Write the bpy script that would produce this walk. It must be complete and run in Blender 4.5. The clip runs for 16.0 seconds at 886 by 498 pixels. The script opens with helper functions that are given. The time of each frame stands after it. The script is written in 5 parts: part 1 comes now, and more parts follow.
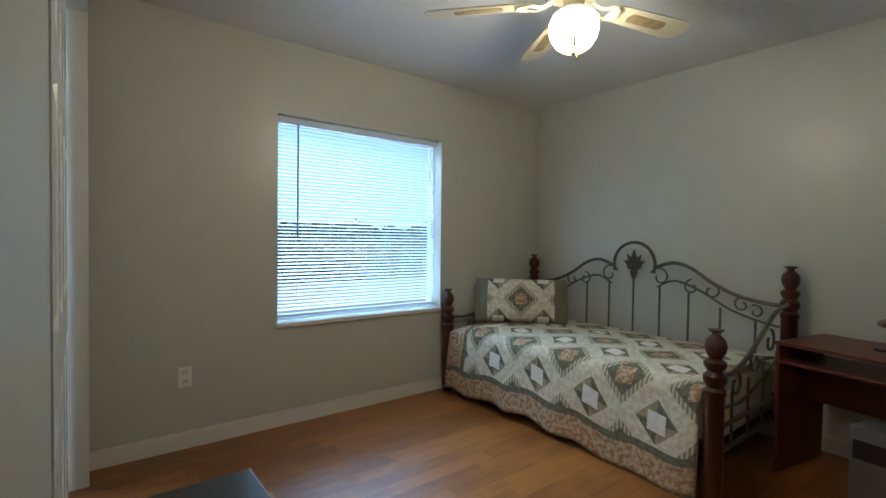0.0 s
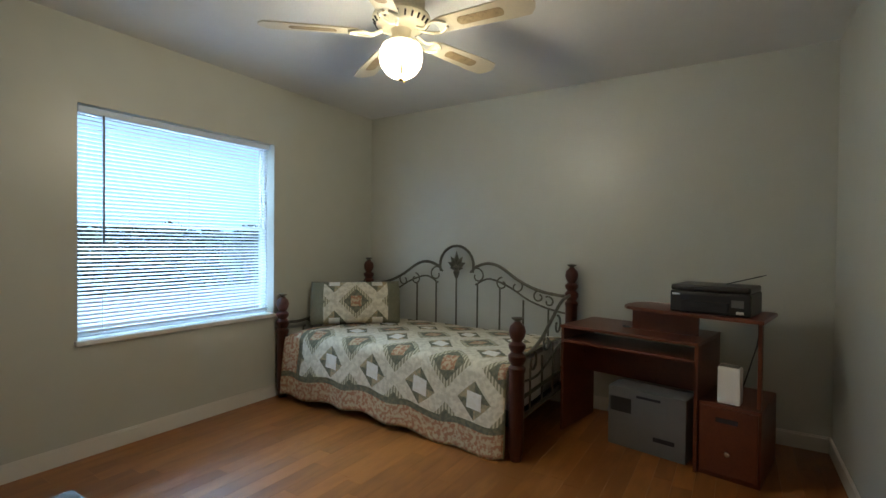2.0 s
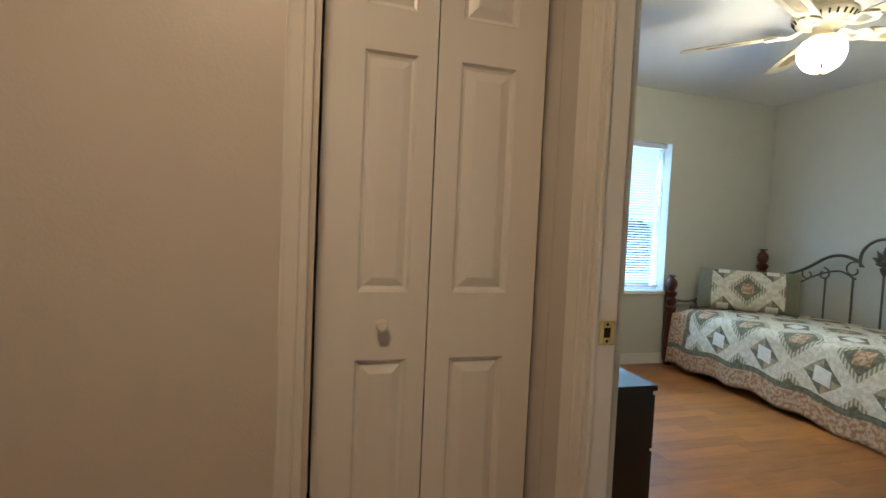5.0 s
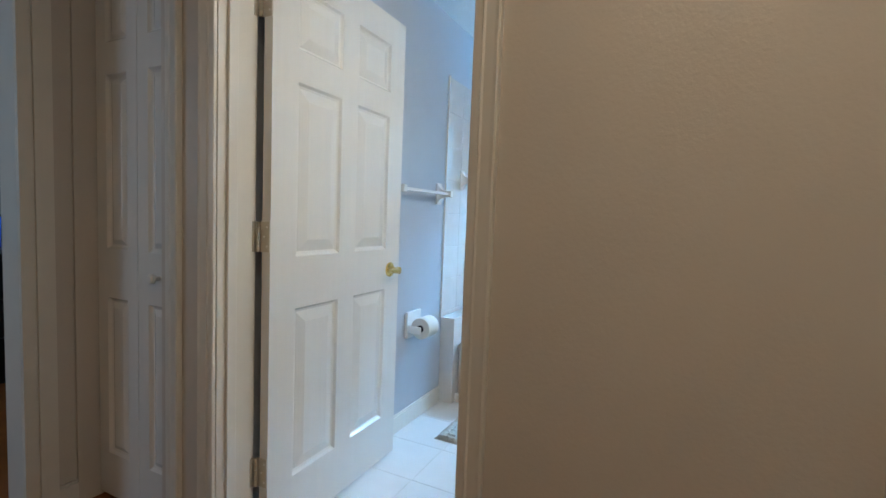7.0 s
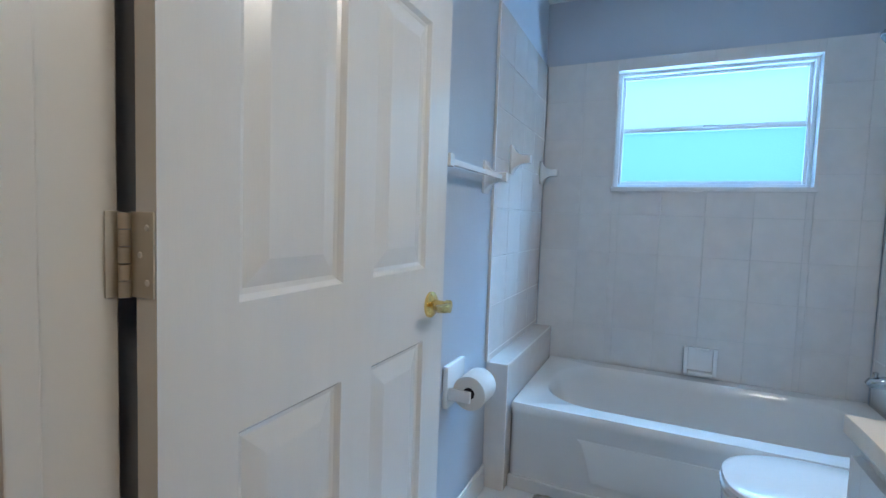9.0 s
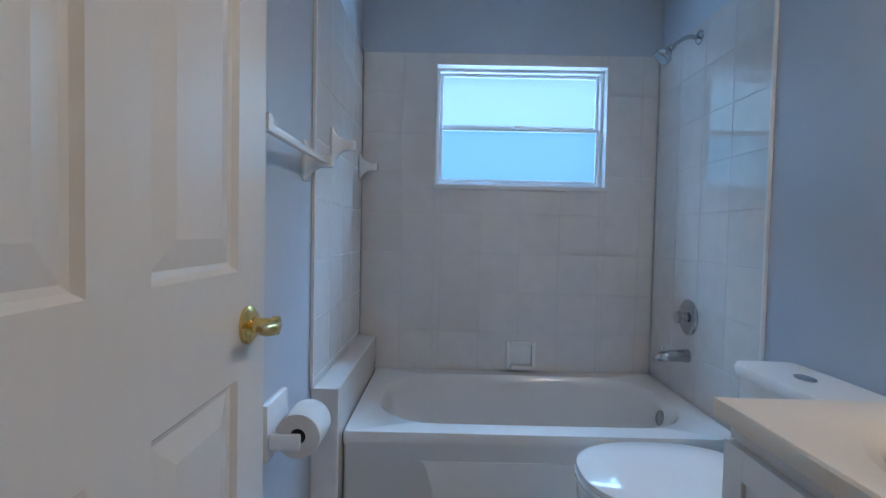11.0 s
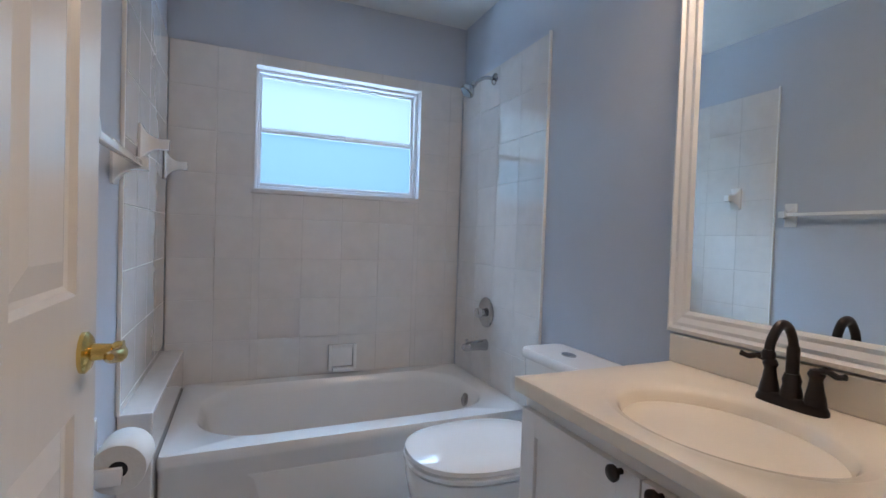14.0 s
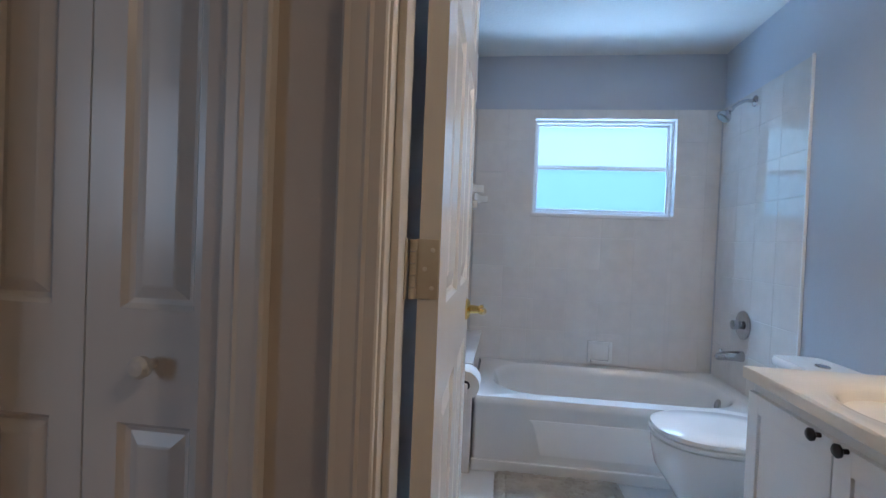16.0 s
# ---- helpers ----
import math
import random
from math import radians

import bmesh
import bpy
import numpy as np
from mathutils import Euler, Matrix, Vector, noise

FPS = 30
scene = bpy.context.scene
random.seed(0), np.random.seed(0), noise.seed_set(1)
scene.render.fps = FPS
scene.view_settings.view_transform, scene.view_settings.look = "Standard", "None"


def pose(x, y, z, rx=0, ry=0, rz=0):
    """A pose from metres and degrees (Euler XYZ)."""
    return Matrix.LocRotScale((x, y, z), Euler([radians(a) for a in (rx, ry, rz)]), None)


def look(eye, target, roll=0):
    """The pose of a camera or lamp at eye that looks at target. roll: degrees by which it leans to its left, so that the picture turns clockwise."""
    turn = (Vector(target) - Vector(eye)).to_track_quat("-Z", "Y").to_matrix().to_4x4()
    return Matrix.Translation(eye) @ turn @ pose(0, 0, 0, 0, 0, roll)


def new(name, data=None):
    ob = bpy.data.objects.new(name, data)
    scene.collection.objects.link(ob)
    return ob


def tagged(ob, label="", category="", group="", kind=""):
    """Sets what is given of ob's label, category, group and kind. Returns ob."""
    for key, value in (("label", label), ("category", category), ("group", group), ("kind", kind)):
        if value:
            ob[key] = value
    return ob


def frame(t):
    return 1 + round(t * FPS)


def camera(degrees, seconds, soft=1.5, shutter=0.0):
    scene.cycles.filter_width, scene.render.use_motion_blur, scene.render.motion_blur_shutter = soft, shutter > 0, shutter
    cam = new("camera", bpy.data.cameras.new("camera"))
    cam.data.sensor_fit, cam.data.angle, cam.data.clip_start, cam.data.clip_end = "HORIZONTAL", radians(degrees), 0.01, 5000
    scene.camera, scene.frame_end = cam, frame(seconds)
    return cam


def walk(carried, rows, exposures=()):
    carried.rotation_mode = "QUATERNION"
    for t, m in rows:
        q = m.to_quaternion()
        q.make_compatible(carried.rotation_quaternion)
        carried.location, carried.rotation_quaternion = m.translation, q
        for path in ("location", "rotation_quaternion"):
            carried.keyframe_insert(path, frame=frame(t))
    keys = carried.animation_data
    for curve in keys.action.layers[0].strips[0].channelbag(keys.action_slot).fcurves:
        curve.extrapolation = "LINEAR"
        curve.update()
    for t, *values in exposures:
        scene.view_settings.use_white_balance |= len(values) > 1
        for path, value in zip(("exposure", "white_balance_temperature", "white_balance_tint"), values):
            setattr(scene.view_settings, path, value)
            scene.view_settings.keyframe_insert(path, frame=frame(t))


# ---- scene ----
cam = camera(86.8, 16.0)
PATH = [
    (0, (2.444, 0.82, 1.245), (3.673, 2.397, 1.197), 0.8),
    (0.5, (2.435, 0.805, 1.252), (3.777, 2.286, 1.209), 0.7),
    (1, (2.414, 0.787, 1.251), (3.88, 2.146, 1.214), 0.6),
    (1.5, (2.382, 0.752, 1.257), (3.984, 1.949, 1.228), 0.8),
    (2, (2.312, 0.7, 1.257), (4.007, 1.762, 1.23), 0.6),
    (2.5, (2.174, 0.657, 1.258), (3.88, 1.699, 1.231), 0.5),
    (3, (2.038, 0.543, 1.244), (3.663, 1.71, 1.216), 0.8),
    (3.2, (1.986, 0.487, 1.24), (3.548, 1.735, 1.209), 0.8),
    (5.3, (1.621, 0.232, 1.153), (1.908, 2.209, 1.062), 2.8),
    (5.5, (1.604, 0.241, 1.148), (1.719, 2.235, 1.056), 2.9),
    (6, (1.555, 0.292, 1.157), (1.238, 2.263, 1.033), 2.4),
    (6.5, (1.42, 0.384, 1.138), (0.767, 2.27, 1.014), 2.1),
    (7, (1.262, 0.481, 1.152), (0.375, 2.268, 1.015), 2.2),
    (7.5, (1.077, 0.663, 1.133), (0.091, 2.399, 1.015), 1.8),
    (8, (0.898, 0.879, 1.133), (-0.097, 2.61, 1.011), 1.8),
    (8.2, (0.823, 0.959, 1.135), (-0.165, 2.693, 1.003), 1.9),
    (10.3, (0.483, 1.476, 1.074), (0.166, 3.449, 1.002), 1.0),
    (10.5, (0.473, 1.484, 1.072), (0.241, 3.469, 1.001), 1.1),
    (11, (0.438, 1.483, 1.067), (0.424, 3.482, 1.001), 1.2),
    (11.5, (0.395, 1.478, 1.057), (0.583, 3.468, 0.996), 1.3),
    (12, (0.36, 1.456, 1.043), (0.742, 3.419, 0.992), 1.5),
    (12.5, (0.329, 1.453, 1.047), (0.898, 3.369, 1.002), 1.6),
    (13, (0.324, 1.451, 1.058), (1.05, 3.314, 1.024), 1.7),
    (13.5, (0.33, 1.433, 1.082), (1.124, 3.268, 1.045), 1.7),
    (14, (0.323, 1.386, 1.102), (1.114, 3.222, 1.056), 1.9),
    (14.5, (0.299, 1.225, 1.116), (1.001, 3.098, 1.062), 2.1),
    (15, (0.319, 1.038, 1.11), (0.787, 2.982, 1.068), 2.1),
    (15.5, (0.286, 0.888, 1.125), (0.43, 2.883, 1.086), 2.1),
    (16, (0.207, 0.816, 1.113), (-0.052, 2.798, 1.079), 2.3),
]
walk(cam, [(t, look(eye, target, roll)) for t, eye, target, roll in PATH],
     exposures=[(0, 0.0, 6150, 10), (3.2, 0.05, 6600, 11), (5.3, 0.6, 5900, 8), (6, 0.55, 5250, 5), (6.5, 0.45, 5050, 3), (7, 0.33, 5300, 2), (8.2, 0.28, 4950, 2), (10.3, -0.5, 5350, 10), (11, -0.5, 5450, 11), (12.5, -0.42, 6300, 17), (14, -0.28, 6350, 18), (15, -0.1, 5700, 17), (16, -0.05, 5650, 13)])

# ---- world and lights ----
world = bpy.data.worlds.new("sky")
scene.world = world
world.use_nodes = True
wn, wl = world.node_tree.nodes, world.node_tree.links
sky = wn.new("ShaderNodeTexSky")
sky.sky_type, sky.sun_disc = "NISHITA", False
sky.sun_elevation, sky.sun_rotation = radians(48), radians(170)
wl.new(sky.outputs[0], wn["Background"].inputs[0])
wn["Background"].inputs[1].default_value = 0.15


def lamp(name, kind, energy, m, colour=(1, 1, 1), size=0.1, size_y=None):
    data = bpy.data.lights.new(name, kind)
    data.energy, data.color = energy, colour
    if kind == "SUN":
        data.angle = radians(0.6)
    elif kind == "AREA":
        data.size = size
        if size_y:
            data.shape, data.size_y = "RECTANGLE", size_y
    else:
        data.shadow_soft_size = size
    ob = new(name, data)
    ob.matrix_world = m
    return ob


lamp("sun", "SUN", 3.0, look((0, 0, 10), (0.2, 1.0, 8.9)), (1.0, 0.96, 0.9))
lamp("bedroom_window_light", "AREA", 720, look((4.4, 7.6, 5.0), (4.3, 2.5, 0.6)), (0.5, 0.75, 1.0), 5.0, 2.6)
lamp("drive_bounce_light", "AREA", 210, look((4.35, 5.7, -0.2), (4.3, 2.5, 2.3)), (0.5, 0.75, 1.0), 3.0, 0.7)
lamp("bath_window_light", "AREA", 170, look((0.81, 4.75, 2.85), (0.81, 2.6, 0.4)), (0.48, 0.74, 1.0), 1.2, 0.8)
lamp("lawn_bounce_light", "AREA", 38, look((0.81, 4.75, 0.72), (0.81, 2.6, 2.0)), (0.48, 0.74, 1.0), 1.3, 0.5)
lamp("fan_bulb", "POINT", 20, pose(4.11, 2.075, 2.13), (1.0, 0.91, 0.68), 0.06)
lamp("hall_bulb", "AREA", 7.6, pose(1.4, 0.45, 2.38), (1.0, 0.67, 0.38), 0.28)
lamp("vanity_bulb", "AREA", 8, look((1.38, 2.03, 2.02), (0.7, 2.03, 1.0)), (1.0, 0.78, 0.56), 0.5, 0.1)
# Unseen fill lamp added inside the dim west room; no window is built there.
lamp("west_room_fill", "AREA", 14, look((-2.6, -1.4, 1.6), (-2.6, 1.5, 1.0)), (0.7, 0.85, 1.0), 1.2, 1.2)


# ---- materials ----
def material(name, colour, rough=0.5, metal=0.0, grain=0.0, scale=30.0, second=None, bump=0.0, bump_scale=200.0, stretch=(1, 1, 1), coat=0.0, random_piece=0.0):
    """A surface with colour varied at two scales and a fine relief."""
    m = bpy.data.materials.new(name)
    m.use_nodes = True
    n, l = m.node_tree.nodes, m.node_tree.links
    b = n["Principled BSDF"]
    b.inputs["Roughness"].default_value, b.inputs["Metallic"].default_value = rough, metal
    b.inputs["Coat Weight"].default_value = coat
    tc = n.new("ShaderNodeNewGeometry")
    mp = n.new("ShaderNodeMapping")
    mp.inputs["Scale"].default_value = stretch
    l.new(tc.outputs["Position"], mp.inputs["Vector"])
    big, small = n.new("ShaderNodeTexNoise"), n.new("ShaderNodeTexNoise")
    big.inputs["Scale"].default_value, small.inputs["Scale"].default_value = scale * 0.12, scale
    small.inputs["Detail"].default_value = 6
    for t in (big, small):
        l.new(mp.outputs[0], t.inputs["Vector"])
    add = n.new("ShaderNodeMath")
    add.operation = "ADD"
    l.new(big.outputs[0], add.inputs[0])
    l.new(small.outputs[0], add.inputs[1])
    last = add.outputs[0]
    if random_piece:
        info, mul, more = n.new("ShaderNodeObjectInfo"), n.new("ShaderNodeMath"), n.new("ShaderNodeMath")
        mul.operation, more.operation = "MULTIPLY_ADD", "ADD"
        mul.inputs[1].default_value, mul.inputs[2].default_value = random_piece, -random_piece / 2
        l.new(info.outputs["Random"], mul.inputs[0])
        l.new(last, more.inputs[0])
        l.new(mul.outputs[0], more.inputs[1])
        last = more.outputs[0]
    ramp = n.new("ShaderNodeMapRange")
    ramp.inputs["From Min"].default_value, ramp.inputs["From Max"].default_value = 0.7, 1.3
    l.new(last, ramp.inputs["Value"])
    mix = n.new("ShaderNodeMix")
    mix.data_type = "RGBA"
    if second is None:
        second = [c * (1 - grain) for c in colour]
    mix.inputs["A"].default_value, mix.inputs["B"].default_value = (*second, 1), (*colour, 1)
    l.new(ramp.outputs[0], mix.inputs["Factor"])
    l.new(mix.outputs["Result"], b.inputs["Base Color"])
    if bump:
        bn, bt = n.new("ShaderNodeBump"), n.new("ShaderNodeTexNoise")
        bt.inputs["Scale"].default_value, bn.inputs["Strength"].default_value = bump_scale, bump
        bt.inputs["Detail"].default_value = 4
        bn.inputs["Distance"].default_value = 0.003
        l.new(mp.outputs[0], bt.inputs["Vector"])
        l.new(bt.outputs[0], bn.inputs["Height"])
        l.new(bn.outputs[0], b.inputs["Normal"])
    return m


def glow(name, colour, strength):
    m = bpy.data.materials.new(name)
    m.use_nodes = True
    b = m.node_tree.nodes["Principled BSDF"]
    b.inputs["Base Color"].default_value = (*[c * 0.05 for c in colour], 1)
    b.inputs["Emission Color"].default_value = (*colour, 1)
    b.inputs["Emission Strength"].default_value = strength
    return m


WALL = material("greige_wall_paint", (0.53, 0.54, 0.49), 0.36, grain=0.05, scale=6, bump=0.15, bump_scale=120)
HALL = material("beige_wall_paint", (0.60, 0.56, 0.51), 0.4, grain=0.05, scale=6, bump=0.2, bump_scale=120)
BLUE = material("pale_blue_wall_paint", (0.49, 0.53, 0.595), 0.33, grain=0.05, scale=6, bump=0.2, bump_scale=120)
CEIL = material("ceiling_paint", (0.72, 0.72, 0.70), 0.8, grain=0.04, scale=8, bump=0.6, bump_scale=60)
TRIM = material("white_trim_paint", (0.74, 0.72, 0.67), 0.32, grain=0.05, scale=12, bump=0.05, bump_scale=60)
DOORPAINT = material("white_door_paint", (0.78, 0.77, 0.74), 0.22, grain=0.04, scale=10, bump=0.04, bump_scale=90, stretch=(3, 3, 0.3))
LAMINATE = material("laminate_plank", (0.36, 0.135, 0.03), 0.34, second=(0.20, 0.068, 0.015), scale=8, bump=0.03, stretch=(0.55, 2.2, 1), random_piece=0.5)
JOINT = material("dark_joint", (0.12, 0.06, 0.03), 0.8, grain=0.2)
TILE = material("white_glazed_tile", (0.77, 0.74, 0.71), 0.06, grain=0.10, scale=14, coat=0.9, random_piece=0.2)
GROUT = material("white_grout", (0.66, 0.65, 0.62), 0.8, grain=0.12, scale=30)
FLOORTILE = material("white_floor_tile", (0.78, 0.78, 0.78), 0.25, grain=0.06, scale=10, random_piece=0.2)
PORCELAIN = material("white_porcelain", (0.84, 0.84, 0.83), 0.08, grain=0.02, scale=3, coat=0.5)
ENAMEL = material("white_tub_enamel", (0.80, 0.79, 0.77), 0.16, grain=0.05, scale=5, coat=0.3)
MARBLE = material("ivory_cultured_marble", (0.86, 0.77, 0.64), 0.15, grain=0.04, scale=5, coat=0.3)
CABINET = material("white_cabinet_paint", (0.80, 0.79, 0.77), 0.35, grain=0.03, scale=10)
BRASS = material("polished_brass", (0.83, 0.62, 0.22), 0.18, 1.0, grain=0.15, scale=40)
CHROME = material("chrome", (0.5, 0.51, 0.53), 0.1, 1.0, grain=0.05)
BRONZE = material("oil_rubbed_bronze", (0.035, 0.025, 0.022), 0.3, 0.6, grain=0.3, scale=30)
HINGE = material("painted_hinge", (0.6, 0.55, 0.45), 0.4, 0.2, grain=0.1)
CHERRY = material("cherry_stained_wood", (0.085, 0.022, 0.012), 0.28, second=(0.045, 0.011, 0.007), scale=18, stretch=(5, 5, 0.6), bump=0.03)
DESKWOOD = material("cherry_laminate_board", (0.14, 0.036, 0.015), 0.35, second=(0.09, 0.022, 0.010), scale=16, stretch=(1, 5, 5))
IRON = material("antique_pewter_iron", (0.17, 0.16, 0.125), 0.45, 0.7, grain=0.4, scale=60, bump=0.2)
BLACKWOOD = material("black_dresser_finish", (0.012, 0.011, 0.012), 0.3, grain=0.3, scale=20)
BLACKPLASTIC = material("black_plastic", (0.012, 0.012, 0.013), 0.35, grain=0.2, bump=0.1)
GREYPLASTIC = material("grey_plastic", (0.13, 0.13, 0.125), 0.45, grain=0.08, scale=20)
WHITEPLASTIC = material("white_plastic", (0.82, 0.82, 0.80), 0.35, grain=0.03)
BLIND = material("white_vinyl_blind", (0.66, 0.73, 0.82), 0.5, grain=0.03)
VINYL = material("white_vinyl_frame", (0.80, 0.82, 0.84), 0.35, grain=0.03)
FANBODY = material("cream_fan_enamel", (0.74, 0.68, 0.52), 0.4, grain=0.05)
BLADE = material("white_fan_blade", (0.62, 0.56, 0.42), 0.45, grain=0.08, scale=20, stretch=(1, 6, 1))
CANE = material("woven_cane", (0.40, 0.30, 0.16), 0.7, grain=0.5, scale=220)
RUG = material("taupe_rug_pile", (0.50, 0.46, 0.40), 0.95, second=(0.30, 0.27, 0.23), scale=14, bump=1.0, bump_scale=160)
SHEET = material("white_sheet", (0.72, 0.70, 0.66), 0.9, grain=0.06, bump=0.2)
GLOBE = glow("lit_glass_globe", (1.0, 0.86, 0.6), 9.0)
BULBGLASS = glow("lit_frosted_glass", (1.0, 0.8, 0.55), 4.0)
SCREEN = glow("lit_blue_screen", (0.02, 0.12, 0.9), 0.8)
DARK = material("dark_gap", (0.02, 0.02, 0.025), 0.9, grain=0.2)
GRASS = material("lawn", (0.10, 0.13, 0.04), 0.9, grain=0.4, scale=3)
BACKDROP = glow("bright_hazy_sky", (0.46, 0.78, 1.0), 1.2)
LEAF = material("hedge_leaf", (0.12, 0.16, 0.10), 0.6, grain=0.5, scale=20, random_piece=0.3)
CONCRETE = material("pale_concrete", (0.3, 0.3, 0.29), 0.8, grain=0.15, scale=8)


def mirror_material():
    m = bpy.data.materials.new("mirror_silver")
    m.use_nodes = True
    b = m.node_tree.nodes["Principled BSDF"]
    b.inputs["Base Color"].default_value = (0.86, 0.9, 0.88, 1)
    b.inputs["Metallic"].default_value, b.inputs["Roughness"].default_value = 1.0, 0.01
    return m


def glass_material(name, rough, frost, tint=(0.9, 0.96, 1)):
    m = bpy.data.materials.new(name)
    m.use_nodes = True
    n, l = m.node_tree.nodes, m.node_tree.links
    b = n["Principled BSDF"]
    b.inputs["Base Color"].default_value = (*tint, 1)
    b.inputs["Transmission Weight"].default_value, b.inputs["Roughness"].default_value, b.inputs["IOR"].default_value = 1.0, rough, 1.05
    if frost:
        bn, nt = n.new("ShaderNodeBump"), n.new("ShaderNodeTexNoise")
        nt.inputs["Scale"].default_value, bn.inputs["Strength"].default_value, bn.inputs["Distance"].default_value = 90, frost, 0.004
        l.new(nt.outputs[0], bn.inputs["Height"])
        l.new(bn.outputs[0], b.inputs["Normal"])
    return m


MIRROR = mirror_material()
GLASS = glass_material("clear_glass", 0.0, 0)
FROST = glass_material("frosted_glass", 0.45, 0.6)
# Lower pane: the dimmer, bluer view beyond is put into the glass tint.
DIMFROST = glass_material("frosted_glass_dim_view_tint", 0.4, 0.9, (0.55, 0.75, 0.88))


def quilt_material(name, period):
    """Patchwork: diagonal cream sashes, pieced blocks with green squares and floral centres, and a floral border outside v = 0..1."""
    m = bpy.data.materials.new(name)
    m.use_nodes = True
    n, l = m.node_tree.nodes, m.node_tree.links
    b = n["Principled BSDF"]
    b.inputs["Roughness"].default_value = 0.9
    uv = n.new("ShaderNodeUVMap")
    sep = n.new("ShaderNodeSeparateXYZ")
    l.new(uv.outputs[0], sep.inputs[0])

    def op(kind, a, c=None):
        x = n.new("ShaderNodeMath")
        x.operation = kind
        for i, v in enumerate((a, c)):
            if v is None:
                continue
            if isinstance(v, (int, float)):
                x.inputs[i].default_value = v
            else:
                l.new(v, x.inputs[i])
        return x.outputs[0]

    def mixc(f, a, c):
        x = n.new("ShaderNodeMix")
        x.data_type = "RGBA"
        l.new(f, x.inputs["Factor"])
        for key, v in (("A", a), ("B", c)):
            if isinstance(v, tuple):
                x.inputs[key].default_value = (*v, 1)
            else:
                l.new(v, x.inputs[key])
        return x.outputs["Result"]

    def noise_colour(a, c, scale):
        t = n.new("ShaderNodeTexNoise")
        t.inputs["Scale"].default_value, t.inputs["Detail"].default_value = scale, 3
        l.new(uv.outputs[0], t.inputs["Vector"])
        f = n.new("ShaderNodeMapRange")
        f.inputs["From Min"].default_value, f.inputs["From Max"].default_value = 0.44, 0.56
        l.new(t.outputs[0], f.inputs[0])
        return mixc(f.outputs[0], a, c)

    u, v = sep.outputs[0], sep.outputs[1]
    p = op("DIVIDE", op("ADD", u, v), period)
    q = op("DIVIDE", op("SUBTRACT", u, v), period)
    a = op("ABSOLUTE", op("SUBTRACT", op("FRACT", p), 0.5))
    c = op("ABSOLUTE", op("SUBTRACT", op("FRACT", q), 0.5))
    square = op("MAXIMUM", a, c)
    diamond = op("ADD", a, c)
    cream = noise_colour((0.66, 0.61, 0.48), (0.54, 0.49, 0.37), 30)
    floral = noise_colour((0.34, 0.165, 0.085), (0.47, 0.37, 0.23), 40)
    green = noise_colour((0.115, 0.115, 0.075), (0.17, 0.16, 0.10), 40)
    tan = noise_colour((0.40, 0.31, 0.18), (0.26, 0.24, 0.15), 26)
    stripes = mixc(op("GREATER_THAN", op("FRACT", op("MULTIPLY", op("ADD", p, q), 9.0)), 0.5), (0.24, 0.22, 0.14), (0.52, 0.47, 0.33))
    even = op("FRACT", op("MULTIPLY", op("ADD", op("FLOOR", p), op("FLOOR", q)), 0.5))
    white = op("LESS_THAN", even, 0.25)
    centre = mixc(white, floral, noise_colour((0.72, 0.70, 0.64), (0.68, 0.65, 0.57), 30))
    colour = mixc(op("LESS_THAN", square, 0.40), cream, mixc(white, stripes, cream))
    colour = mixc(op("LESS_THAN", square, 0.29), colour, mixc(white, green, mixc(op("GREATER_THAN", a, c), tan, green)))
    colour = mixc(op("LESS_THAN", diamond, 0.25), colour, centre)
    colour = mixc(op("GREATER_THAN", u, 1.72), colour, green)
    colour = mixc(op("GREATER_THAN", u, 1.76), colour, floral)
    colour = mixc(op("GREATER_THAN", v, 1.325), colour, green)
    colour = mixc(op("GREATER_THAN", v, 1.365), colour, floral)
    l.new(colour, b.inputs["Base Color"])
    bn, nt = n.new("ShaderNodeBump"), n.new("ShaderNodeTexNoise")
    nt.inputs["Scale"].default_value, bn.inputs["Strength"].default_value, bn.inputs["Distance"].default_value = 28, 0.5, 0.01
    l.new(uv.outputs[0], nt.inputs["Vector"])
    l.new(nt.outputs[0], bn.inputs["Height"])
    l.new(bn.outputs[0], b.inputs["Normal"])
    return m


QUILT = quilt_material("patchwork_quilt", 0.40)
SHAM = quilt_material("patchwork_sham", 0.36)
SHAMEDGE = material("grey_green_cotton", (0.20, 0.20, 0.14), 0.9, grain=0.2, scale=40, bump=0.2)


# ---- building helpers ----
def part(name, bm, mat, parent=None, label="", smooth=False):
    me = bpy.data.meshes.new(name)
    bm.normal_update()
    bm.to_mesh(me)
    bm.free()
    me.materials.append(mat)
    if smooth:
        me.shade_smooth()
        me.set_sharp_from_angle(angle=radians(40))
    ob = new(name, me)
    if parent:
        ob.parent = parent
    if label:
        ob["label"] = label
    return ob


def thing(name, label, category, at=(0, 0, 0), turn=0.0, group=""):
    ob = new(name)
    ob.matrix_world = pose(*at, 0, 0, turn)
    return tagged(ob, label, category, group)


def box(bm, lo, hi, bevel=0.0, m=None):
    c = [(a + b) / 2 for a, b in zip(lo, hi)]
    s = [abs(b - a) for a, b in zip(lo, hi)]
    r = bmesh.ops.create_cube(bm, size=1.0, matrix=(m or Matrix()) @ Matrix.Translation(c) @ Matrix.Diagonal((*s, 1)))
    if bevel:
        vs = set(r["verts"])
        es = [e for e in bm.edges if e.verts[0] in vs and e.verts[1] in vs]
        bmesh.ops.bevel(bm, geom=es, offset=min(bevel, min(s) * 0.45), segments=2, affect="EDGES", profile=0.6)
    return bm


def cube(lo, hi, bevel=0.0, m=None):
    return box(bmesh.new(), lo, hi, bevel, m)


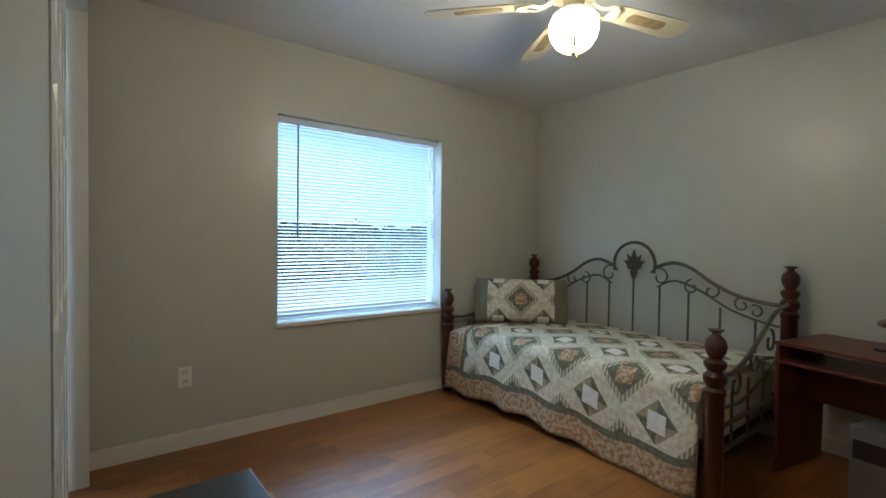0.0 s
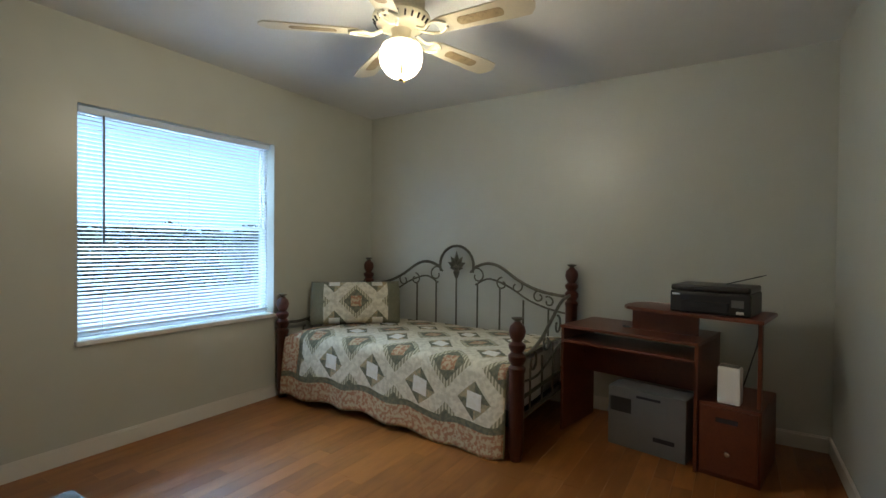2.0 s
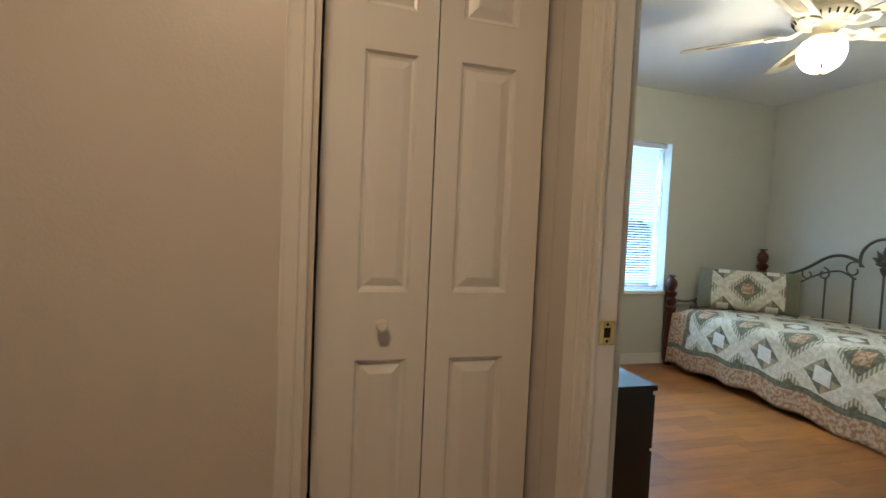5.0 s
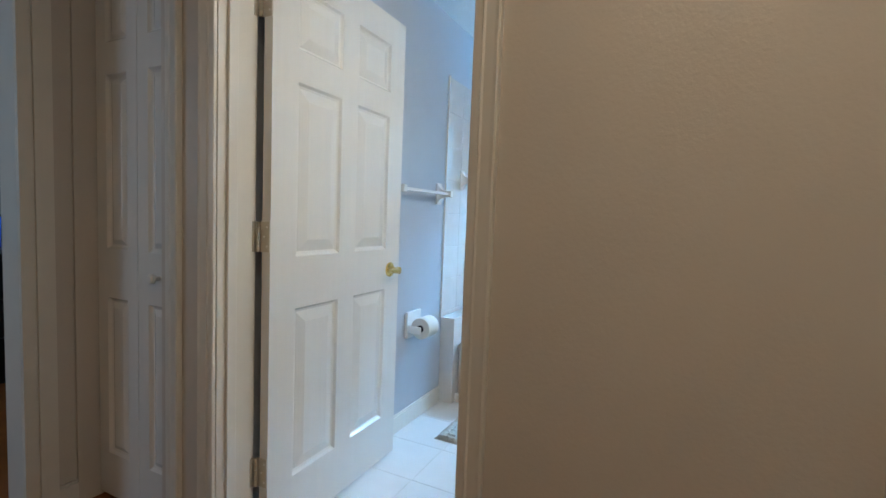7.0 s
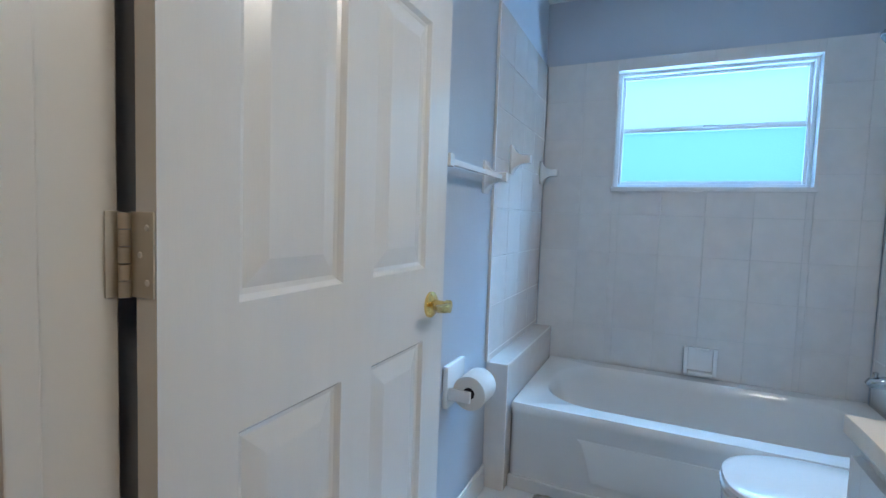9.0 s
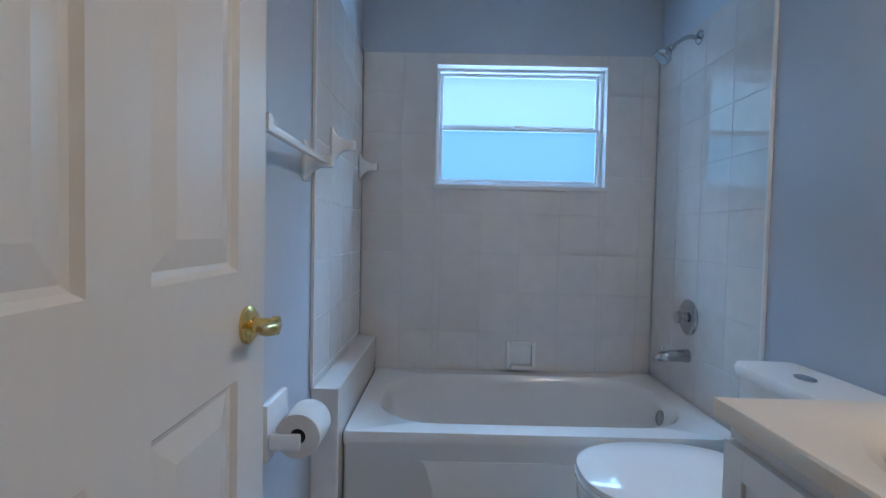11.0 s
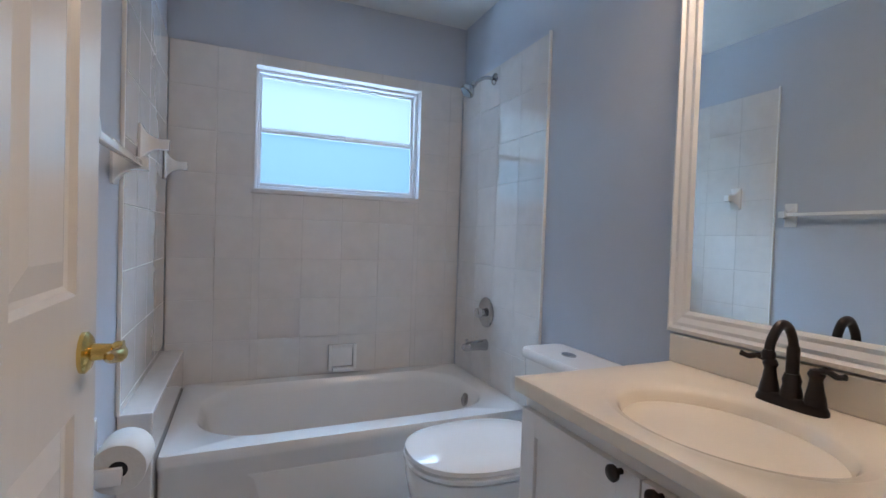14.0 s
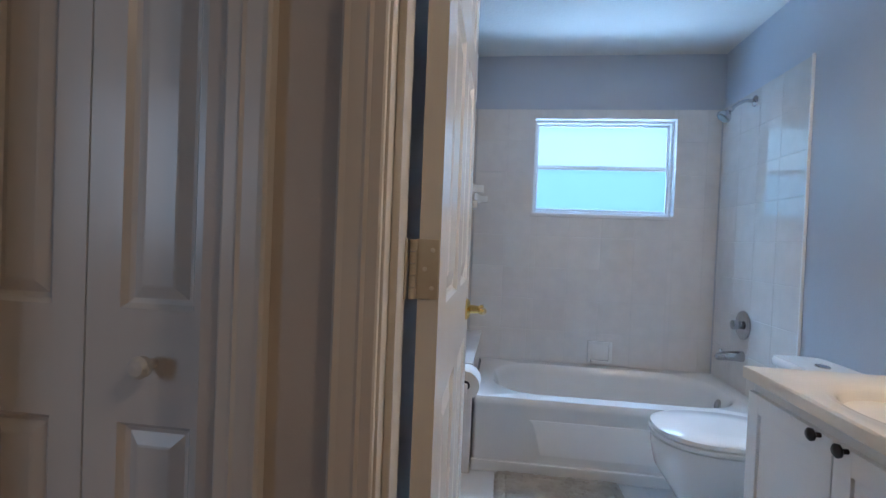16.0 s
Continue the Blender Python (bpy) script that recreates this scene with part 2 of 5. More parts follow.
def lathe(bm, profile, m=None, seg=24):
    """A turned shape about z from (radius, height) pairs."""
    m = m or Matrix()
    rings = []
    for r, z in profile:
        rings.append([bm.verts.new(m @ Vector((r * math.cos(2 * math.pi * i / seg), r * math.sin(2 * math.pi * i / seg), z))) for i in range(seg)])
    for a, b in zip(rings, rings[1:]):
        for i in range(seg):
            bm.faces.new((a[i], a[(i + 1) % seg], b[(i + 1) % seg], b[i]))
    bm.faces.new(rings[0][::-1])
    bm.faces.new(rings[-1])
    return bm


def turned(profile, m=None, seg=24):
    return lathe(bmesh.new(), profile, m, seg)


def tube(bm, points, r, seg=8):
    """A round bar along points."""
    pts = [Vector(p) for p in points]
    rings = []
    up = Vector((0.13, 0.21, 0.97))
    for i, p in enumerate(pts):
        d = (pts[min(i + 1, len(pts) - 1)] - pts[max(i - 1, 0)]).normalized()
        s = d.cross(up)
        if s.length < 0.1:
            s = d.cross(Vector((1, 0, 0)))
        s.normalize()
        w = d.cross(s)
        rr = r[i] if isinstance(r, (list, tuple)) else r
        rings.append([bm.verts.new(p + (s * math.cos(2 * math.pi * k / seg) + w * math.sin(2 * math.pi * k / seg)) * rr) for k in range(seg)])
    for a, b in zip(rings, rings[1:]):
        for k in range(seg):
            bm.faces.new((a[k], a[(k + 1) % seg], b[(k + 1) % seg], b[k]))
    bm.faces.new(rings[0][::-1])
    bm.faces.new(rings[-1])
    return bm


def curve(points, n=8):
    """Smooth points through the given ones."""
    p = [Vector(q) for q in points]
    p = [p[0] * 2 - p[1]] + p + [p[-1] * 2 - p[-2]]
    out = []
    for i in range(1, len(p) - 2):
        for k in range(n):
            t = k / n
            out.append(0.5 * (2 * p[i] + (p[i + 1] - p[i - 1]) * t + (2 * p[i - 1] - 5 * p[i] + 4 * p[i + 1] - p[i + 2]) * t * t
                              + (3 * p[i] - p[i - 1] - 3 * p[i + 1] + p[i + 2]) * t ** 3))
    return out + [p[-2]]


def prism(outline, z0, z1, m=None, bevel=0.0):
    """A flat shape with thickness from an outline in x and y."""
    bm = bmesh.new()
    m = m or Matrix()
    lo = [bm.verts.new(m @ Vector((x, y, z0))) for x, y in outline]
    hi = [bm.verts.new(m @ Vector((x, y, z1))) for x, y in outline]
    n = len(outline)
    bm.faces.new(lo[::-1])
    top = bm.faces.new(hi)
    for i in range(n):
        bm.faces.new((lo[i], lo[(i + 1) % n], hi[(i + 1) % n], hi[i]))
    bmesh.ops.recalc_face_normals(bm, faces=bm.faces)
    if bevel:
        bmesh.ops.bevel(bm, geom=list(top.edges), offset=bevel, segments=2, affect="EDGES")
    return bm


def ring_loft(bm, rings, close_first=False, close_last=False):
    loops = [[bm.verts.new(p) for p in r] for r in rings]
    n = len(loops[0])
    for a, b in zip(loops, loops[1:]):
        for i in range(n):
            bm.faces.new((a[i], a[(i + 1) % n], b[(i + 1) % n], b[i]))
    if close_first:
        bm.faces.new(loops[0][::-1])
    if close_last:
        bm.faces.new(loops[-1])
    bmesh.ops.recalc_face_normals(bm, faces=bm.faces)
    return bm


def rounded(cx, cy, w, d, r, z, n=6):
    """A rounded rectangle's points at height z."""
    out = []
    for k, (sx, sy) in enumerate(((1, 1), (-1, 1), (-1, -1), (1, -1))):
        for i in range(n + 1):
            a = math.pi / 2 * (k + i / n)
            out.append((cx + sx * (w / 2 - r) + r * math.cos(a), cy + sy * (d / 2 - r) + r * math.sin(a), z))
    return out


def oval(cx, cy, rx, ry, z, n=40, p=2.0):
    out = []
    for i in range(n):
        a = 2 * math.pi * i / n
        c, s = math.cos(a), math.sin(a)
        out.append((cx + rx * math.copysign(abs(c) ** (2 / p), c), cy + ry * math.copysign(abs(s) ** (2 / p), s), z))
    return out


def setting(name, bm, mat, label, category):
    return tagged(part(name, bm, mat), label, category, kind="structure")
# ---- the large structure ----
BN, BE, BS, BW = 3.862, 5.97, 0.19, 2.372      # bedroom's inner faces
HN, HE, HW, HS = 1.42, 2.297, -0.73, -0.45     # hall's inner faces
TN, TE, TW, TS = 3.895, 1.50, -0.012, 1.585   # bathroom's inner faces
CD = 1.495                                    # closet doors, set back from the hall wall
CB, CT, CH = 2.50, 2.33, 2.44                 # ceilings
OUT = 4.06


def wall(name, boxes, mat, label):
    bm = bmesh.new()
    for lo, hi in boxes:
        box(bm, lo, hi)
    return setting(name, bm, mat, label, "wall")


wall("wall_bedroom_north", [((2.33, BN, -0.1), (3.46, OUT, CB + .1)), ((4.79, BN, -0.1), (BE + .15, OUT, CB + .1)),
                            ((3.46, BN, -0.1), (4.79, OUT, 0.677)), ((3.46, BN, 2.03), (4.79, OUT, CB + .1))], WALL, "greige painted bedroom wall with a window")
wall("wall_bedroom_east", [((BE, BS - .15, -0.1), (BE + .15, BN - .001, CB + .1))], WALL, "greige painted wall behind the daybed")
wall("wall_bedroom_south", [((BW + .001, BS - .15, -0.1), (BE - .001, BS, CB + .1))], WALL, "greige painted bedroom wall behind the open door")
wall("wall_bedroom_west", [((2.335, 1.2325, -0.1), (2.40, 2.03, CB + .1)), ((2.335, 2.03, 2.36), (2.40, 3.75, CB + .1)), ((2.335, 3.751, -0.1), (2.46, BN - .001, CB + .1)),
                           ((2.335, BS - .15, -0.1), (BW, 0.365, CB + .1)), ((2.335, 0.366, 2.06), (BW, 1.231, CB + .1))], WALL, "greige painted wall with doorway and closet")
wall("wall_hall_east", [((HE, 1.232, -0.1), (2.333, HN - .001, CB)), ((HE, HS, -0.1), (2.333, 0.365, CB)), ((HE, 0.366, 2.06), (2.333, 1.231, CB))], HALL, "beige painted hall wall round the bedroom doorway")
wall("wall_hall_north", [((0.8690, HN, -0.1), (1.655, 1.556, CB)), ((-0.21, HN, -0.1), (0.034, 1.556, CB)), ((-0.72, HN, 2.05), (-0.21, 1.556, CB)),
                         ((0.034, HN, 2.06), (0.8690, 1.556, CB)), ((1.655, HN, 2.05), (2.296, 1.556, CB)), ((2.296, HN, -0.1), (2.333, 1.556, CB)), ((-0.85, HN, -0.1), (-0.72, 1.556, CB))],
     HALL, "beige painted hall wall with doors")
wall("wall_hall_west", [((-0.85, 1.272, -0.1), (HW, HN - .001, CB)), ((-0.85, HS, -0.1), (HW, 0.42, CB)), ((-0.85, 0.42, 2.06), (HW, 1.272, CB))], HALL, "beige painted hall end wall with doorway")
wall("wall_hall_south", [((-0.85, HS - .12, -0.1), (2.4, HS - .001, CB))], HALL, "beige painted hall wall")
wall("wall_bath_south", [((0.8690, 1.557, -0.1), (1.62, TS, CB)), ((-0.13, 1.557, -0.1), (0.034, TS - .02, CB)), ((0.034, 1.557, 2.06), (0.8690, TS, CB))], BLUE, "pale blue bathroom wall round the door")
wall("wall_bath_west", [((-0.13, TS + .001, -0.1), (TW, TN - .001, CB))], BLUE, "pale blue bathroom wall beside the tub")
wall("wall_bath_east", [((TE + .012, TS + .001, -0.1), (1.62, TN - .001, CB))], BLUE, "pale blue bathroom wall behind the vanity")
wall("wall_bath_north", [((-0.13, TN + .012, -0.1), (0.37, OUT, CB)), ((1.245, TN + .012, -0.1), (1.62, OUT, CB)), ((0.37, TN + .012, -0.1), (1.245, OUT, 1.32)), ((0.37, TN + .012, 1.93), (1.245, OUT, CB))], BLUE, "pale blue bathroom wall with a small window")
wall("wall_closet_back", [((-0.85, 2.1, -0.1), (-0.132, 2.2, CB)), ((1.622, 2.3, -0.1), (2.333, 2.4, CB))], WALL, "plain closet back wall")
wall("wall_west_room", [((-4.3, -2.3, -0.1), (-4.2, 3.0, CB)), ((-4.2, 3.0, -0.1), (-0.852, 3.1, CB)), ((-4.2, -2.3, -0.1), (-0.852, -2.2, CB)), ((-0.95, -2.2, -0.1), (-0.852, HS - .13, CB)), ((-0.95, 1.51, -0.1), (-0.852, 3.0, CB))], WALL, "plain grey walls of a dim room")

setting("ceiling_bedroom", cube((2.33, BS - .1, CB), (BE + .1, OUT - .05, CB + .12)), CEIL, "white textured bedroom ceiling", "ceiling")
setting("ceiling_bath", cube((-0.1, TS - .01, CT), (1.6, TN + .05, CT + .12)), CEIL, "white bathroom ceiling", "ceiling")
setting("ceiling_hall", cube((-0.9, HS - .1, CH), (2.33, HN + .8, CH + .12)), CEIL, "white hall ceiling", "ceiling")
setting("ceiling_west_room", cube((-4.3, -2.3, CH + .001), (-0.9, 3.1, CH + .12)), CEIL, "white ceiling of a dim room", "ceiling")
setting("roof", cube((-4.6, -2.6, CB + .13), (6.4, 4.5, CB + .3)), CONCRETE, "flat grey roof slab", "roof")
floor = setting("floor", cube((-4.3, -2.3, -0.12), (BE + .1, OUT - .05, -0.012)), JOINT, "honey laminate plank floor", "floor")
bath_floor = setting("floor_bath", cube((TW - .05, TS - .06, -0.011), (TE + .05, TN + .05, -0.004)), GROUT, "white tiled bathroom floor", "floor")


def casing(name, boxes, label, mat=TRIM):
    """Door trim: a flat board with a proud outer bead."""
    bm = bmesh.new()
    for lo, hi in boxes:
        box(bm, lo, hi, 0.002)
    return setting(name, bm, mat, label, "door trim")


def moulded(x0, x1, y, z1, flip, m=None):
    """A moulded upright on a wall that faces -y: thin at the opening, thick at its outer edge."""
    w = x1 - x0
    prof = [(0, 0), (0, .009), (.05, .011), (.30, .012), (.38, .016), (.46, .014), (.80, .017), (.93, .020), (1, .017), (1, 0)]
    if flip:
        prof = [(1 - u, d) for u, d in prof]
    return prism([(x0 + w * u, y - d) for u, d in prof], 0.0, z1, m)


def upright(name, x0, x1, flip, label, m=None):
    return setting(name, moulded(x0, x1, HN - .0005, 2.05, flip, m), TRIM, label, "door trim")


upright("trim_bath_door_left", -0.013, 0.046, True, "white moulded casing of the bathroom door")
upright("trim_bath_door_right", 0.8540, 0.9160, False, "white moulded casing of the bathroom door")
upright("trim_closet_door_left", 1.576, 1.640, True, "white moulded casing of the hall closet")
upright("trim_narrow_closet", -0.178, -0.108, False, "white moulded casing of the narrow closet")
casing("trim_bath_door", [((-0.013, HN - .02, 2.051), (0.9160, HN - .001, 2.12))], "white moulded casing round the bathroom door")
casing("trim_closet_east", [((1.576, HN - .02, 2.051), (2.28, HN - .001, 2.12))], "white moulded casing of the hall closet")
casing("trim_closet_west", [((-0.728, HN - .02, 2.051), (-0.108, HN - .001, 2.12))], "white moulded casing of the narrow closet")
setting("trim_bedroom_door_upright", prism([(HE - d, 1.217 + .085 * u) for u, d in ((0, .0005), (0, .009), (.05, .011), (.30, .012), (.38, .016), (.46, .014), (.80, .017), (.93, .02), (1, .017), (1, .0005))], 0, 2.05), TRIM, "white moulded casing of the bedroom doorway", "door trim")
casing("trim_bedroom_door", [
                             ((HE - .02, 0.30, 0), (HE - .001, 0.38, 2.05)), ((HE - .02, 0.30, 2.051), (HE - .001, 1.285, 2.12)),
                             ((BW + .001, 0.31, 2.051), (BW + .014, 1.23, 2.12))], "white moulded casing round the bedroom doorway")
casing("trim_west_door", [((HW + .001, 1.258, 0), (HW + .013, 1.30, 2.05)), ((HW + .001, 1.3005, 0), (HW + .02, 1.355, 2.05)), ((HW + .001, 0.33, 0), (HW + .018, 0.435, 2.05)), ((HW + .001, 0.33, 2.051), (HW + .018, 1.355, 2.12))], "white casing of the dim room's doorway")
casing("jamb_bedroom_door", [((HE + .001, 1.215, 0), (BW - .001, 1.231, 2.045)), ((HE + .001, 0.366, 0), (BW - .001, 0.383, 2.045)), ((HE + .001, 0.366, 2.046), (BW - .001, 1.231, 2.06)), ((HE + .002, 1.203, 0), (HE + .013, 1.2145, 2.04))], "white door jamb with stop")
casing("jamb_bath_door", [((0.035, HN + .001, 0), (0.05, TS - .022, 2.045)), ((0.8540, HN + .001, 0), (0.8680, TS - .001, 2.045)), ((0.035, HN + .001, 2.046), (0.8680, TS - .001, 2.06)), ((0.8420, HN + .03, 0), (0.8535, HN + .062, 2.04)), ((0.0505, HN + .03, 0), (0.062, HN + .062, 2.04))], "white bathroom door jamb with stop")
casing("jamb_west_door", [((-0.849, 1.258, 0), (HW - .001, 1.271, 2.045)), ((-0.849, 0.421, 0), (HW - .001, 0.434, 2.045))], "white door jamb")
casing("trim_bedroom_closet", [((2.40, 3.665, 0), (2.484, 3.75, 2.30)), ((2.401, 2.035, 2.301), (2.484, 3.75, 2.375))], "white closet door frame")


def baseboard(name, runs, label, h=0.10):
    bm = bmesh.new()
    for (x0, y0), (x1, y1) in runs:
        box(bm, (x0, y0, 0), (x1, y1, h - .012), 0.002)
        cx = 0.003 if x1 - x0 > y1 - y0 else 0.0
        box(bm, (x0 + (0 if cx else 0.002), y0 + (0.002 if cx else 0), h - .0118), (x1 - (0 if cx else 0.002), y1 - (0.002 if cx else 0), h), 0.004)
    return setting(name, bm, TRIM, label, "baseboard")


baseboard("baseboard_bedroom", [((2.485, BN - .014), (BE - .016, BN - .001)), ((BE - .015, BS + .016), (BE - .001, BN - .001)), ((3.3, BS + .001), (BE - .001, BS + .015)), ((2.401, 1.24), (2.415, 2.03))], "white painted bedroom baseboard")
baseboard("baseboard_bath", [((TW + .001, 1.70), (TW + .014, 3.045))], "white bathroom baseboard", 0.10)
baseboard("baseboard_hall", [((0.918, HN - .014), (1.575, HN - .001)), ((HW + .001, 1.357), (HW + .014, HN - .001)), ((-0.106, HN - .014), (-0.015, HN - .001))], "white hall baseboard")


# ---- doors ----
def panel_door(ob, w, h, t, panels, mat=DOORPAINT, name="door_leaf", both=True):
    """A moulded door in x (width), y (thickness, 0..t), z: flat slab with sunk grooves and raised fields."""
    bm = bmesh.new()
    xs = sorted({0, w, *[p[0] for p in panels], *[p[2] for p in panels]})
    zs = sorted({0, h, *[p[1] for p in panels], *[p[3] for p in panels]})
    sides = (0, t) if both else (0,)
    for x0, x1 in zip(xs, xs[1:]):
        for z0, z1 in zip(zs, zs[1:]):
            hole = any(p[0] <= x0 and x1 <= p[2] and p[1] <= z0 and z1 <= p[3] for p in panels)
            if not hole:
                for y in sides:
                    bm.faces.new([bm.verts.new((x, y, z)) for x, z in ((x0, z0), (x1, z0), (x1, z1), (x0, z1))])
    for p in panels:
        for y in sides:
            s = 1 if y == 0 else -1
            m = min(p[2] - p[0], p[3] - p[1])
            rings = []
            for inset, depth in ((0, 0), (0.008, 0.009), (0.016, 0.012), (0.014 + m * 0.16, 0.003), (0.018 + m * 0.16, 0.002)):
                rings.append([bm.verts.new((x, y + s * depth, z)) for x, z in ((p[0] + inset, p[1] + inset), (p[2] - inset, p[1] + inset), (p[2] - inset, p[3] - inset), (p[0] + inset, p[3] - inset))])
            for a, b in zip(rings, rings[1:]):
                for i in range(4):
                    bm.faces.new((a[i], a[(i + 1) % 4], b[(i + 1) % 4], b[i]))
            bm.faces.new(rings[-1])
    edge = [(0, 0), (w, 0), (w, h), (0, h)]
    for (x0, z0), (x1, z1) in zip(edge, edge[1:] + edge[:1]):
        bm.faces.new([bm.verts.new(v) for v in ((x0, 0, z0), (x1, 0, z1), (x1, t, z1), (x0, t, z0))])
    bmesh.ops.remove_doubles(bm, verts=bm.verts, dist=0.0002)
    bmesh.ops.recalc_face_normals(bm, faces=bm.faces)
    return part(name, bm, mat, ob)


def six_panels(w):
    s, c = 0.115, w / 2
    return [(x0, z0, x1, z1) for x0, x1 in ((s, c - .05), (c + .05, w - s)) for z0, z1 in ((0.205, 0.805), (0.985, 1.57), (1.675, 1.88))]


def bifold_panels(w, a=0.06, b=0.06):
    return [(a, z0, w - b, z1) for z0, z1 in ((0.17, 0.78), (0.965, 1.605), (1.72, 1.93))]


def lever(parent, m):
    handle = part("door_handle", turned([(0.0, 0), (0.033, 0), (0.033, 0.006), (0.026, 0.012), (0.014, 0.014), (0.012, 0.04), (0.016, 0.045), (0.016, 0.055), (0.0, 0.056)], m), BRASS, parent, "polished brass lever handle", True)
    path = [m @ Vector(p) for p in curve([(0, 0, 0.05), (0.03, 0.0, 0.054), (0.06, -0.004, 0.05), (0.085, -0.010, 0.054)], 5)]
    part("lever", tube(bmesh.new(), path, [0.011, 0.0115, 0.012, 0.012, 0.012, 0.012, 0.0115, 0.011, 0.0105, 0.010, 0.0095, 0.009, 0.008, 0.007, 0.006, 0.005], 10), BRASS, handle, "", True)


def hinge(parent, z, h=0.098):
    """Knuckles at the door's back corner, one leaf on the door's edge and one on the jamb."""
    bm = bmesh.new()
    for k in range(5):
        lathe(bm, [(0.0065, z + k * h / 5), (0.0065, z + (k + .92) * h / 5)], Matrix.Translation((-.008, .043, 0)), 10)
    box(bm, (-.0028, .002, z), (-.0004, .0405, z + h), 0.001)
    box(bm, (-.024, .0512, z), (-.008, .0536, z + h), 0.001)
    ob = part("hinge", bm, HINGE, parent, "painted five-knuckle hinge", True)
    for zz, y in ((.018, .012), (.049, .024), (.08, .012)):
        part("screw", turned([(0.0, 0), (.004, 0), (.003, .0012), (0.0, .0014)], Matrix.Translation((-.0028, y, z + zz)) @ Matrix.Rotation(radians(-90), 4, "Y"), 10), TRIM, ob)


door = tagged(thing("bathroom_door", "white six-panel bathroom door standing open against the wall", "door", (0.104, 1.572, 0.012), 90.7), kind="structure")
panel_door(door, 0.795, 2.0, 0.035, six_panels(0.795))
lever(door, Matrix.Translation((0.715, 0.0, 0.89)) @ Matrix.Rotation(radians(90), 4, "X") @ Matrix.Rotation(radians(180), 4, "Z"))
for z in (0.22, 1.005, 1.74):
    hinge(door, z)

door2 = tagged(thing("bedroom_door", "white six-panel bedroom door standing wide open", "door", (2.41, 0.335, 0.012), 3.6), kind="structure")
panel_door(door2, 0.80, 2.03, 0.035, six_panels(0.80))
lever(door2, Matrix.Translation((0.735, 0.035, 0.90)) @ Matrix.Rotation(radians(-90), 4, "X") @ Matrix.Rotation(radians(180), 4, "Z"))


def bifold(name, x, y, widths, label, knob_on):
    ob = tagged(thing(name, label, "closet door", (x, y, 0.02)), kind="structure")
    at = 0.0
    for i, w in enumerate(widths):
        leaf = panel_door(ob, w, 2.02, 0.028, bifold_panels(w, *((0.105, 0.052) if i == 0 else (0.066, 0.09)) if w > 0.27 else ()), name="leaf", both=False)
        leaf.location.x = at
        if i == knob_on[0]:
            part("knob", turned([(0.0, 0.0), (0.008, 0.0), (0.008, 0.014), (0.017, 0.022), (0.018, 0.032), (0.012, 0.038), (0.0, 0.039)], Matrix.Translation((knob_on[1], 0, 0.88)) @ Matrix.Rotation(radians(90), 4, "X"), 20), TRIM, leaf, "white wooden knob", True)
        at += w + 0.004
    return ob


bifold("closet_door_1", 1.662, CD, (0.300, 0.320), "white two-leaf panelled bifold closet door, closed", (0, 0.172))
bifold("closet_door_2", -0.715, CD, (0.249, 0.249), "narrow white two-leaf bifold closet door, closed", (1, 0.122))
cd = tagged(thing("closet_door_3", "white panelled bedroom closet door, closed", "closet door", (2.404, 2.035, 0.02), 90), kind="structure")
for i in range(4):
    leaf = panel_door(cd, 0.40, 2.275, 0.028, bifold_panels(0.40), name="leaf", both=False)
    leaf.location.x = i * 0.405


def strike(name, at, turn, label):
    ob = thing(name, label, "strike plate", at, turn)
    bm = bmesh.new()
    for lo, hi in (((-.021, 0, -.029), (-.009, .002, .029)), ((.009, 0, -.029), (.021, .002, .029)), ((-.0089, 0, .012), (.0089, .002, .029)), ((-.0089, 0, -.029), (.0089, .002, -.012))):
        box(bm, lo, hi, 0.0008)
    part("plate", bm, BRASS, ob)
    part("latch_hole", cube((-.0088, 0.0, -.0118), (.0088, .0008, .0118)), BRONZE, ob)
    for z in (-.0205, .0205):
        part("screw", turned([(0.0, 0), (.0042, 0), (.0032, .001), (0.0, .0012)], Matrix.Translation((0, .002, z)) @ Matrix.Rotation(radians(-90), 4, "X"), 10), BRONZE, ob)


strike("strike_plate", (2.345, 1.2145, 0.93), 180, "brass strike plate on the bedroom door jamb")
strike("strike_plate", (0.8538, 1.543, 0.93), 90, "brass strike plate on the bathroom door jamb")


